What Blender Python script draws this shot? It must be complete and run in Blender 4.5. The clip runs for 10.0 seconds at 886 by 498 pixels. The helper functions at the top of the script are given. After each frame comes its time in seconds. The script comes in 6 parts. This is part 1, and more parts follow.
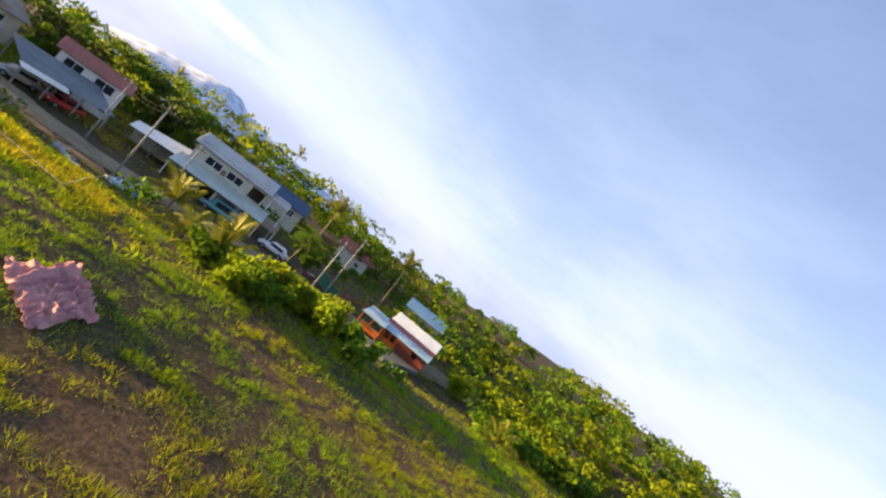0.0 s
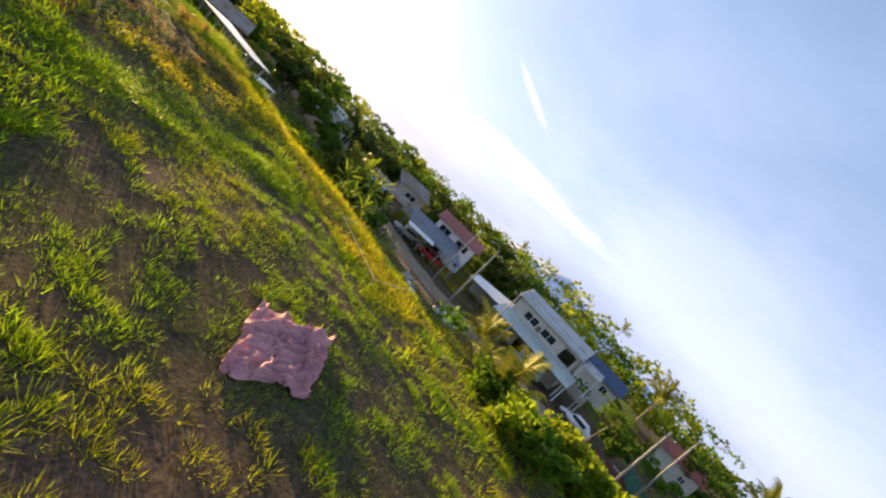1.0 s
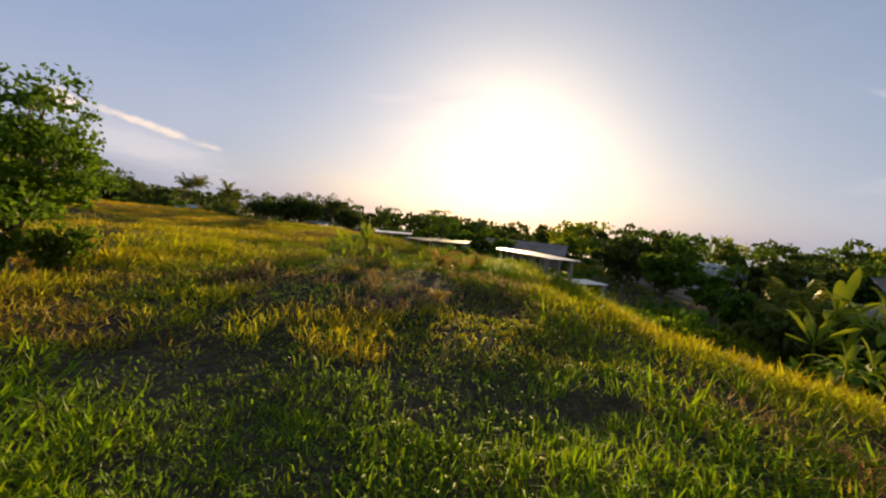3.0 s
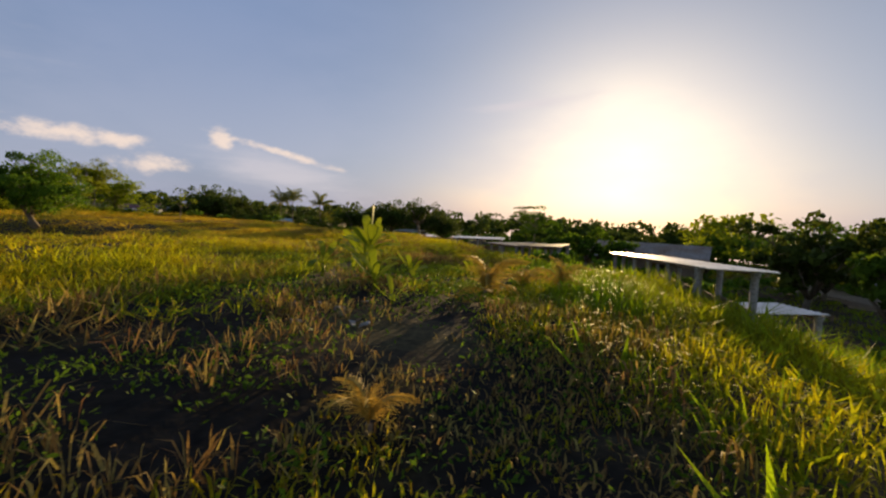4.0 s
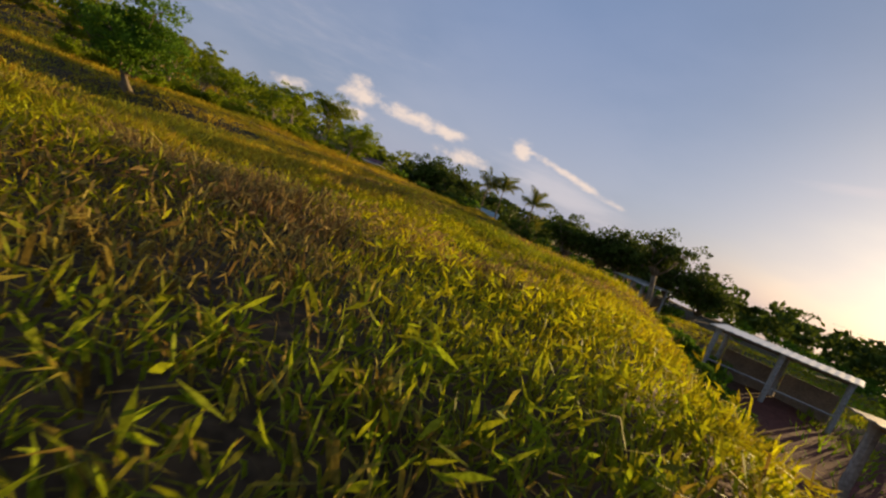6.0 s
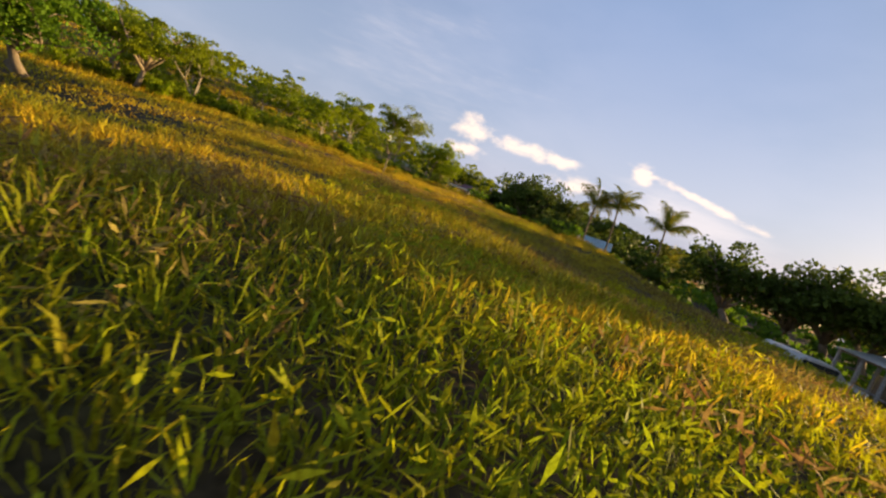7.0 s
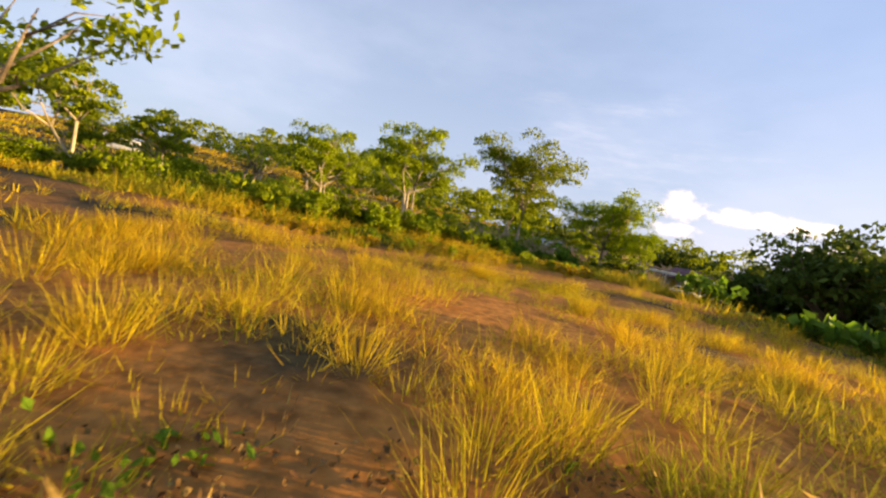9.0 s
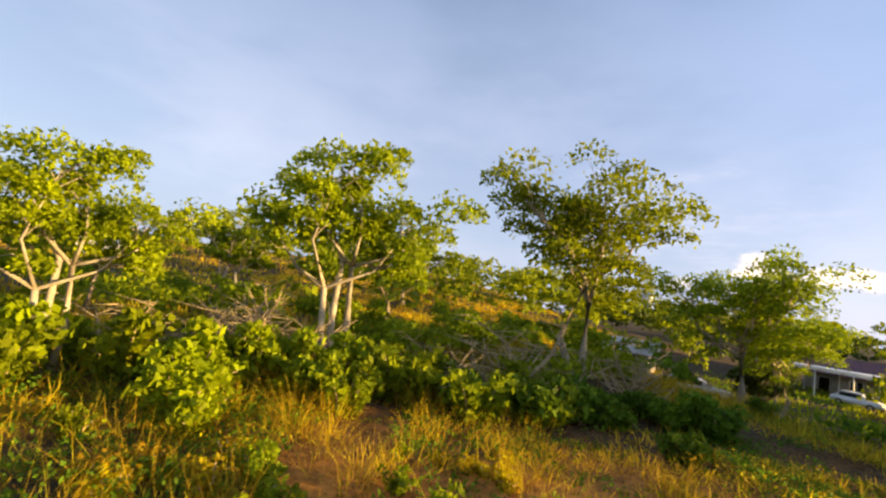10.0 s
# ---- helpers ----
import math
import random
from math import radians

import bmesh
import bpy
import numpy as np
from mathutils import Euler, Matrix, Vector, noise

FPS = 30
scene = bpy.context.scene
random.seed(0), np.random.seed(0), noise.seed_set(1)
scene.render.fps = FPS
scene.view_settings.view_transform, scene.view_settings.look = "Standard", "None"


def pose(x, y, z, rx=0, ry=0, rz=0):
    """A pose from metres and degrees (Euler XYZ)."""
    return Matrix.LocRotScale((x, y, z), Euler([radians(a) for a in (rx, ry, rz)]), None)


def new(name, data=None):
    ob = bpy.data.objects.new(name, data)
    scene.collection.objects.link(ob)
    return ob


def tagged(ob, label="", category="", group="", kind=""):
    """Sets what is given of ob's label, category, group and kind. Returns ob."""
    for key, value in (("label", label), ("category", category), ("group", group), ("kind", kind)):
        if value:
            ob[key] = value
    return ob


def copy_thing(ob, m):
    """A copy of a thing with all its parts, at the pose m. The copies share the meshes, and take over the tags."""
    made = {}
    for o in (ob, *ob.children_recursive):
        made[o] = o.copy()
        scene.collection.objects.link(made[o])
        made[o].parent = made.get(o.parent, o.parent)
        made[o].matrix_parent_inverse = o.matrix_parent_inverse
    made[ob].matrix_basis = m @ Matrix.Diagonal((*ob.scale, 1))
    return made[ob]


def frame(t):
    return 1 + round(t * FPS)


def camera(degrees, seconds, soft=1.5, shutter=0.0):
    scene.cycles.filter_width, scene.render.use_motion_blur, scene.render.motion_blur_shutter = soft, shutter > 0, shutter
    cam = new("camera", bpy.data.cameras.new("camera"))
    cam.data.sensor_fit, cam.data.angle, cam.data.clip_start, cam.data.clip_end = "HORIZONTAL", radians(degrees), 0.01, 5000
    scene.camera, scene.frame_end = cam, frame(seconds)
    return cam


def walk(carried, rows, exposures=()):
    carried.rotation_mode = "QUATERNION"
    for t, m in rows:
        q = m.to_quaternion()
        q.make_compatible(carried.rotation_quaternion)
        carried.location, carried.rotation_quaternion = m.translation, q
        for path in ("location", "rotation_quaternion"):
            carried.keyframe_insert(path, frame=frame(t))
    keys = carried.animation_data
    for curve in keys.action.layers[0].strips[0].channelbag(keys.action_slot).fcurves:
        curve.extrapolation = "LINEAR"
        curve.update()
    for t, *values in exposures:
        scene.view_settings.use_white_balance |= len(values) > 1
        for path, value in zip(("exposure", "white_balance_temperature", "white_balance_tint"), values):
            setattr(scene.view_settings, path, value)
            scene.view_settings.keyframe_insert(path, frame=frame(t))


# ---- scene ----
cam = camera(89.1, 10.0, soft=2.3, shutter=0.03)
PATH = [
    (0, pose(-0.09, -0.21, 10.36, 93.02, -38.64, -107.38)),
    (0.5, pose(3.70, -1.28, 9.54, 87.62, -47.84, -81.62)),
    (1, pose(7.27, -2.14, 8.51, 79.66, -44.60, -53.74)),
    (1.5, pose(11.25, -1.47, 7.44, 80.88, -32.81, -34.87)),
    (2, pose(15.66, 2.47, 6.03, 86.98, -19.97, -23.62)),
    (2.5, pose(17.48, 7.56, 5.65, 86.57, -11.71, -15.67)),
    (3.25, pose(19.65, 14.10, 5.10, 86.29, -2.50, -6.80)),
    (4, pose(22.31, 22.00, 4.71, 86.33, -2.73, 4.50)),
    (4.5, pose(23.51, 28.95, 4.55, 86.36, -9.13, 13.13)),
    (5, pose(23.94, 35.95, 4.33, 85.74, -14.49, 21.50)),
    (5.5, pose(23.36, 42.91, 3.88, 84.09, -20.75, 30.24)),
    (6.25, pose(19.25, 53.65, 4.12, 81.90, -20.30, 42.20)),
    (7, pose(12.60, 65.31, 4.19, 81.21, -18.91, 53.19)),
    (7.5, pose(7.37, 72.79, 4.05, 81.15, -18.55, 60.72)),
    (8, pose(1.15, 78.82, 4.77, 82.11, -18.02, 68.53)),
    (8.5, pose(-5.92, 84.04, 4.74, 83.11, -16.42, 75.03)),
    (9, pose(-14.31, 88.51, 4.30, 86.77, -11.36, 78.75)),
    (9.5, pose(-22.84, 91.92, 5.10, 90.91, -8.25, 81.95)),
    (10, pose(-31.11, 94.60, 5.96, 96.22, -7.44, 86.18)),
]
walk(cam, PATH, exposures=tuple((t, e, 7500 if t < 1.5 else 7750 if t < 3 else 7450 if t < 6 else 7900 if t < 8.5 else 8300, 10) for t, e in ((0, 1.75), (1.0, 1.7), (2.0, 1.3), (2.7, 0.85), (3.8, 0.5), (5.5, 0.3), (7.0, 1.05), (8.0, 1.15), (9.0, 1.53), (10, 1.55))))

# ---------------------------------------------------------------- light
world = bpy.data.worlds.new("evening_sky")
scene.world = world
world.use_nodes = True
SUN_AZ, SUN_EL = 73.5, 6.7


def sky_nodes():
    """Nishita sky under a thin high veil, with a low bank of evening cumulus."""
    nt = world.node_tree
    N, L = nt.nodes, nt.links
    N.clear()

    def math_node(op, a, b=None, clamp=False):
        n = N.new("ShaderNodeMath")
        n.operation, n.use_clamp = op, clamp
        for i, v in enumerate((a, b)):
            if v is None:
                continue
            if isinstance(v, (int, float)):
                n.inputs[i].default_value = v
            else:
                L.new(v, n.inputs[i])
        return n.outputs[0]

    def ramp(v, a, b):
        n = N.new("ShaderNodeMapRange")
        n.interpolation_type = "SMOOTHSTEP"
        L.new(v, n.inputs[0])
        n.inputs[1].default_value, n.inputs[2].default_value = a, b
        return n.outputs[0]

    def noise_node(vec, scale, detail, rough=0.55):
        n = N.new("ShaderNodeTexNoise")
        n.inputs["Scale"].default_value, n.inputs["Detail"].default_value, n.inputs["Roughness"].default_value = scale, detail, rough
        L.new(vec, n.inputs["Vector"])
        return n.outputs[0]

    def scaled(vec, s, loc=(0, 0, 0)):
        n = N.new("ShaderNodeMapping")
        n.inputs["Scale"].default_value = s
        n.inputs["Location"].default_value = loc
        L.new(vec, n.inputs["Vector"])
        return n.outputs[0]

    def mix(f, a, b, mode="MIX"):
        n = N.new("ShaderNodeMixRGB")
        n.blend_type = mode
        for i, v in enumerate((f, a, b)):
            if isinstance(v, (int, float)):
                n.inputs[i].default_value = v
            elif isinstance(v, tuple):
                n.inputs[i].default_value = (*v, 1)
            else:
                L.new(v, n.inputs[i])
        return n.outputs[0]

    out = N.new("ShaderNodeOutputWorld")
    bg = N.new("ShaderNodeBackground")
    sky = N.new("ShaderNodeTexSky")
    sky.sky_type = "NISHITA"
    sky.sun_disc = False
    sky.sun_elevation = radians(SUN_EL)
    sky.sun_rotation = radians(90 - SUN_AZ)
    sky.air_density, sky.dust_density, sky.ozone_density = 1.0, 2.4, 3.0
    way = N.new("ShaderNodeTexCoord").outputs["Generated"]
    sep = N.new("ShaderNodeSeparateXYZ")
    L.new(way, sep.inputs[0])
    z = sep.outputs[2]
    over = N.new("ShaderNodeCombineXYZ")
    L.new(sep.outputs[0], over.inputs[0])
    L.new(sep.outputs[1], over.inputs[1])
    L.new(math_node("MAXIMUM", z, 0.012), over.inputs[2])
    L.new(over.outputs[0], sky.inputs["Vector"])
    # the veil: pale blue-white, thicker towards the horizon, streaked
    low = math_node("SUBTRACT", 1.0, ramp(z, 0.0, 0.75))
    streak = ramp(noise_node(scaled(way, (1.0, 1.0, 2.6), (0.4, 0.2, 0.1)), 1.5, 6), 0.36, 0.66)
    veil = math_node("MULTIPLY", math_node("ADD", math_node("MULTIPLY", low, 0.34), 0.48), math_node("ADD", math_node("MULTIPLY", streak, 0.22), 0.82))
    col = mix(math_node("MULTIPLY", veil, 0.9, True), sky.outputs[0], mix(low, (2.2, 3.3, 6.2), mix(streak, (3.1, 4.0, 6.6), (4.0, 4.6, 6.7))))
    # low cumulus: two drifting banks and a thin streak, placed by bearing and height
    def arc(op, a, b=None):
        return math_node("MULTIPLY", math_node(op, a, b), 57.2958)

    az, el = arc("ARCTAN2", sep.outputs[1], sep.outputs[0]), arc("ARCSINE", z)

    def lump(a0, wa, e0, we, lean=0.0):
        u = math_node("DIVIDE", math_node("SUBTRACT", az, a0), wa)
        line = math_node("ADD", math_node("MULTIPLY", math_node("SUBTRACT", az, a0), lean), e0)
        v = math_node("DIVIDE", math_node("SUBTRACT", el, line), we)
        d = math_node("ADD", math_node("MULTIPLY", u, u), math_node("MULTIPLY", v, v))
        return math_node("EXPONENT", math_node("MULTIPLY", d, -1.0))

    def total(*parts):
        t = parts[0]
        for p in parts[1:]:
            t = math_node("MAXIMUM", t, p)
        return t

    puff = noise_node(scaled(way, (1.0, 1.0, 1.7), (0.31, 0.12, 0.0)), 22.0, 9, 0.62)
    wisp = noise_node(scaled(way, (1.0, 1.0, 5.0), (0.7, 0.3, 0.2)), 5.0, 7, 0.62)
    cum = total(lump(141.4, 3.0, 7.1, 1.8), lump(135.0, 5.6, 6.6, 1.1), lump(130.6, 3.0, 6.6, 0.9), lump(120.8, 1.3, 7.8, 1.6), lump(127.5, 3.4, 4.4, 1.2), lump(114.0, 7.5, 6.9, 0.5, 0.21), lump(142.0, 3.0, 4.4, 1.0), lump(149.0, 2.6, 5.0, 0.8))
    cum = math_node("MULTIPLY", ramp(math_node("ADD", math_node("MULTIPLY", cum, 0.40), puff), 0.60, 1.0), ramp(cum, 0.12, 0.45))
    # clearer, deeper blue between the veil and the sun
    col = mix(math_node("MULTIPLY", lump(124.0, 30.0, 26.0, 16.0), 0.45), col, (1.7, 2.8, 5.6))
    haze = total(math_node("MULTIPLY", lump(150.0, 18.0, 13.0, 7.0, -0.1), 0.42), lump(114.0, 11.0, 4.6, 2.6, 0.15), lump(35.0, 4.5, 13.8, 0.55, 0.42), lump(28.0, 13.0, 6.5, 1.6), lump(84.0, 9.0, 14.5, 0.7, -0.12))
    haze = math_node("MULTIPLY", ramp(math_node("ADD", math_node("MULTIPLY", haze, 0.5), math_node("MULTIPLY", wisp, 0.6)), 0.42, 0.85), 0.7)
    col = mix(math_node("MULTIPLY", haze, 0.8, True), col, (6.4, 6.2, 7.2))
    col = mix(math_node("MULTIPLY", cum, 0.8, True), col, (8.6, 7.3, 6.8))
    L.new(col, bg.inputs[0])
    bg.inputs[1].default_value = 0.08
    L.new(bg.outputs[0], out.inputs[0])


sky_nodes()
sun = new("sun", bpy.data.lights.new("sun", "SUN"))
sun.data.energy = 5.0
sun.data.angle = radians(0.6)
sun.data.color = (1.0, 0.73, 0.38)
d = Vector((math.cos(radians(SUN_AZ)) * math.cos(radians(SUN_EL)), math.sin(radians(SUN_AZ)) * math.cos(radians(SUN_EL)), math.sin(radians(SUN_EL))))
sun.rotation_mode = "QUATERNION"
sun.rotation_quaternion = d.to_track_quat("Z", "Y")

# ---------------------------------------------------------------- materials

def material(name, colour, rough=0.8, second=None, scale=3.0, metal=0.0, fine=40.0, bump=0.3, island=0.0, trans=0.0, third=None, obrand=0.0, detail_mix=0.35):
    """A mottled surface: two colours by large noise, a finer grain over it, relief by the grain."""
    m = bpy.data.materials.new(name)
    m.use_nodes = True
    nt = m.node_tree
    N, L = nt.nodes, nt.links
    b = N["Principled BSDF"]
    b.inputs["Roughness"].default_value = rough
    b.inputs["Metallic"].default_value = metal
    b.inputs["Specular IOR Level"].default_value = 0.1 if trans else 0.3
    geo = N.new("ShaderNodeNewGeometry")
    co = geo.outputs["Position"]
    second = second or tuple(c * 0.75 for c in colour)
    n1 = N.new("ShaderNodeTexNoise")
    n1.inputs["Scale"].default_value = scale
    n1.inputs["Detail"].default_value = 4
    L.new(co, n1.inputs["Vector"])
    ramp = N.new("ShaderNodeValToRGB")
    ramp.color_ramp.elements[0].position, ramp.color_ramp.elements[1].position = 0.36, 0.64
    ramp.color_ramp.elements[0].color = (*colour, 1)
    ramp.color_ramp.elements[1].color = (*second, 1)
    L.new(n1.outputs[0], ramp.inputs[0])
    col = ramp.outputs[0]
    n2 = N.new("ShaderNodeTexNoise")
    n2.inputs["Scale"].default_value = fine
    n2.inputs["Detail"].default_value = 3
    L.new(co, n2.inputs["Vector"])
    if third:
        n3 = N.new("ShaderNodeTexNoise")
        n3.inputs["Scale"].default_value = scale * 0.27
        n3.inputs["Detail"].default_value = 3
        L.new(co, n3.inputs["Vector"])
        r3 = N.new("ShaderNodeValToRGB")
        r3.color_ramp.elements[0].position, r3.color_ramp.elements[1].position = 0.48, 0.62
        L.new(n3.outputs[0], r3.inputs[0])
        mx = N.new("ShaderNodeMixRGB")
        L.new(r3.outputs[0], mx.inputs[0])
        L.new(col, mx.inputs[1])
        mx.inputs[2].default_value = (*third, 1)
        col = mx.outputs[0]
    hsv = N.new("ShaderNodeHueSaturation")
    L.new(col, hsv.inputs["Color"])
    val = N.new("ShaderNodeMapRange")
    val.inputs[1].default_value, val.inputs[2].default_value = 0.3, 0.7
    val.inputs[3].default_value, val.inputs[4].default_value = 1 - detail_mix, 1 + detail_mix
    L.new(n2.outputs[0], val.inputs[0])
    v = val.outputs[0]
    for amount, source in ((island, geo.outputs["Random Per Island"]), (obrand, None)):
        if amount:
            if source is None:
                source = N.new("ShaderNodeObjectInfo").outputs["Random"]
            mr = N.new("ShaderNodeMapRange")
            mr.inputs[3].default_value, mr.inputs[4].default_value = 1 - amount, 1 + amount
            L.new(source, mr.inputs[0])
            mm = N.new("ShaderNodeMath")
            mm.operation = "MULTIPLY"
            L.new(v, mm.inputs[0])
            L.new(mr.outputs[0], mm.inputs[1])
            v = mm.outputs[0]
            hr = N.new("ShaderNodeMapRange")
            hr.inputs[3].default_value, hr.inputs[4].default_value = 0.5 - 0.05 * amount, 0.5 + 0.05 * amount
            L.new(source, hr.inputs[0])
            L.new(hr.outputs[0], hsv.inputs["Hue"])
    L.new(v, hsv.inputs["Value"])
    L.new(hsv.outputs[0], b.inputs["Base Color"])
    if bump:
        bp = N.new("ShaderNodeBump")
        bp.inputs["Strength"].default_value = bump
        bp.inputs["Distance"].default_value = 0.02
        L.new(n2.outputs[0], bp.inputs["Height"])
        L.new(bp.outputs[0], b.inputs["Normal"])
    if trans:
        tr = N.new("ShaderNodeBsdfTranslucent")
        L.new(hsv.outputs[0], tr.inputs["Color"])
        mix = N.new("ShaderNodeMixShader")
        mix.inputs[0].default_value = trans
        L.new(b.outputs[0], mix.inputs[1])
        L.new(tr.outputs[0], mix.inputs[2])
        L.new(mix.outputs[0], N["Material Output"].inputs[0])
    return m


M = {}
M["leaf"] = material("leaf_green", (0.13, 0.22, 0.016), 0.6, (0.075, 0.15, 0.014), 0.6, island=0.35, trans=0.45, bump=0, obrand=0.15)
M["leaf_light"] = material("leaf_yellow_green", (0.29, 0.35, 0.018), 0.6, (0.17, 0.23, 0.015), 0.7, island=0.35, trans=0.5, bump=0, obrand=0.15)
M["leaf_dark"] = material("leaf_dark", (0.10, 0.14, 0.02), 0.6, (0.06, 0.09, 0.014), 0.5, island=0.35, trans=0.35, bump=0, obrand=0.2)
M["palm"] = material("palm_leaf", (0.14, 0.17, 0.02), 0.5, (0.22, 0.20, 0.025), 0.8, island=0.3, trans=0.3, bump=0)
M["palm_dry"] = material("palm_leaf_dry", (0.48, 0.30, 0.06), 0.6, (0.36, 0.27, 0.05), 0.9, island=0.3, trans=0.3, bump=0)
M["weed_gold"] = material("golden_weed", (0.46, 0.38, 0.02), 0.6, (0.36, 0.22, 0.02), 0.9, island=0.4, trans=0.5, bump=0)
M["litter"] = material("leaf_litter", (0.19, 0.11, 0.045), 0.8, (0.11, 0.07, 0.03), 0.9, island=0.45, trans=0.1, bump=0)
M["banana"] = material("banana_leaf", (0.28, 0.32, 0.02), 0.45, (0.18, 0.24, 0.015), 0.9, island=0.25, trans=0.45, bump=0)
M["bark"] = material("bark", (0.25, 0.20, 0.14), 0.9, (0.16, 0.12, 0.08), 2.0, fine=25, bump=0.6)
M["bark_pale"] = material("bark_pale", (0.42, 0.36, 0.26), 0.9, (0.28, 0.23, 0.16), 2.0, fine=25, bump=0.6)
M["twig"] = material("dead_twig", (0.42, 0.32, 0.18), 0.9, (0.30, 0.23, 0.13), 2.0, fine=25, bump=0.3)


# ---------------------------------------------------------------- mesh helpers
def mesh_from(name, verts, faces, mat=None, smooth=False):
    """A mesh from arrays of vertices and of faces with equal corner counts."""
    verts, faces = np.asarray(verts, np.float32), np.asarray(faces, np.int32)
    me = bpy.data.meshes.new(name)
    k = faces.shape[1]
    me.vertices.add(len(verts))
    me.vertices.foreach_set("co", verts.ravel())
    me.loops.add(faces.size)
    me.loops.foreach_set("vertex_index", faces.ravel())
    me.polygons.add(len(faces))
    me.polygons.foreach_set("loop_start", np.arange(0, faces.size, k, dtype=np.int32))
    me.polygons.foreach_set("loop_total", np.full(len(faces), k, np.int32))
    me.update(calc_edges=True)
    me.validate()
    if smooth:
        me.polygons.foreach_set("use_smooth", np.ones(len(faces), bool))
    if mat:
        me.materials.append(mat)
    return me


def part(name, bm, mat, parent, label="", smooth=False):
    """Links a bmesh as one mesh object under a thing or a part."""
    me = bpy.data.meshes.new(name)
    bm.to_mesh(me)
    bm.free()
    if smooth:
        for p in me.polygons:
            p.use_smooth = True
    me.materials.append(mat)
    ob = new(name, me)
    ob.parent = parent
    if label:
        tagged(ob, label)
    return ob


def thing(name, label, category, group="", kind="", m=None):
    ob = new(name)
    ob.empty_display_size = 0.2
    if m is not None:
        ob.matrix_basis = m
    return tagged(ob, label, category, group, kind)


def box(bm, x0, x1, y0, y1, z0, z1, bevel=0.0):
    g = bmesh.ops.create_cube(bm, size=1.0)
    vs = g["verts"]
    for v in vs:
        v.co = Vector(((x0 + x1) / 2 + v.co.x * (x1 - x0), (y0 + y1) / 2 + v.co.y * (y1 - y0), (z0 + z1) / 2 + v.co.z * (z1 - z0)))
    if bevel:
        es = {e for v in vs for e in v.link_edges}
        bmesh.ops.bevel(bm, geom=list(es), offset=bevel, segments=1, affect="EDGES")
    return bm


def boxed(*a, **k):
    return box(bmesh.new(), *a, **k)


def tube(bm, points, radii, sides=8):
    """A round limb along points."""
    rings = []
    pts = [Vector(p) for p in points]
    for i, p in enumerate(pts):
        way = (pts[min(i + 1, len(pts) - 1)] - pts[max(i - 1, 0)]).normalized()
        q = way.to_track_quat("Z", "Y")
        rings.append([bm.verts.new(p + q @ Vector((math.cos(6.2832 * k / sides), math.sin(6.2832 * k / sides), 0)) * radii[i]) for k in range(sides)])
    for a, b in zip(rings, rings[1:]):
        for k in range(sides):
            bm.faces.new((a[k], a[(k + 1) % sides], b[(k + 1) % sides], b[k]))
    bm.faces.new(rings[0][::-1])
    bm.faces.new(rings[-1])
    return bm


def slab(bm, corners, thick):
    """A sheet with thickness over four corners, given anticlockwise from above."""
    top = [bm.verts.new(c) for c in corners]
    low = [bm.verts.new(Vector(c) - Vector((0, 0, thick))) for c in corners]
    n = len(top)
    bm.faces.new(top)
    bm.faces.new(low[::-1])
    for i in range(n):
        bm.faces.new((top[i], low[i], low[(i + 1) % n], top[(i + 1) % n]))
    return bm


# ---------------------------------------------------------------- the lie of the land
def step(a, b, v):
    t = np.clip((v - a) / (b - a), 0, 1)
    return t * t * (3 - 2 * t)


EDGE_Y = (-40, 5, 20, 32, 38, 42, 46, 50, 54, 60, 65, 80, 92, 99, 104, 107.5, 110, 118, 130)
EDGE_X = (34, 33, 31.5, 31, 30.6, 29.8, 27.8, 25.0, 23.0, 21.3, 20.0, 16, 10, -3, -10, -24, -50, -75, -90)
EDGE_W = (34, 30, 16, 8, 5, 4.5, 4, 4, 4, 4.5, 5, 6, 8, 9, 9, 14, 16, 16, 20)


PONDS = ((-7.4, 76.4, 1.5, 1.0), (-16.2, 81.0, 1.0, 0.5), (-16.6, 79.2, 0.9, 0.5), (-12.0, 81.5, 1.0, 0.45), (-37.4, 106.6, 1.3, 0.5), (-40.6, 108.6, 0.9, 0.4))


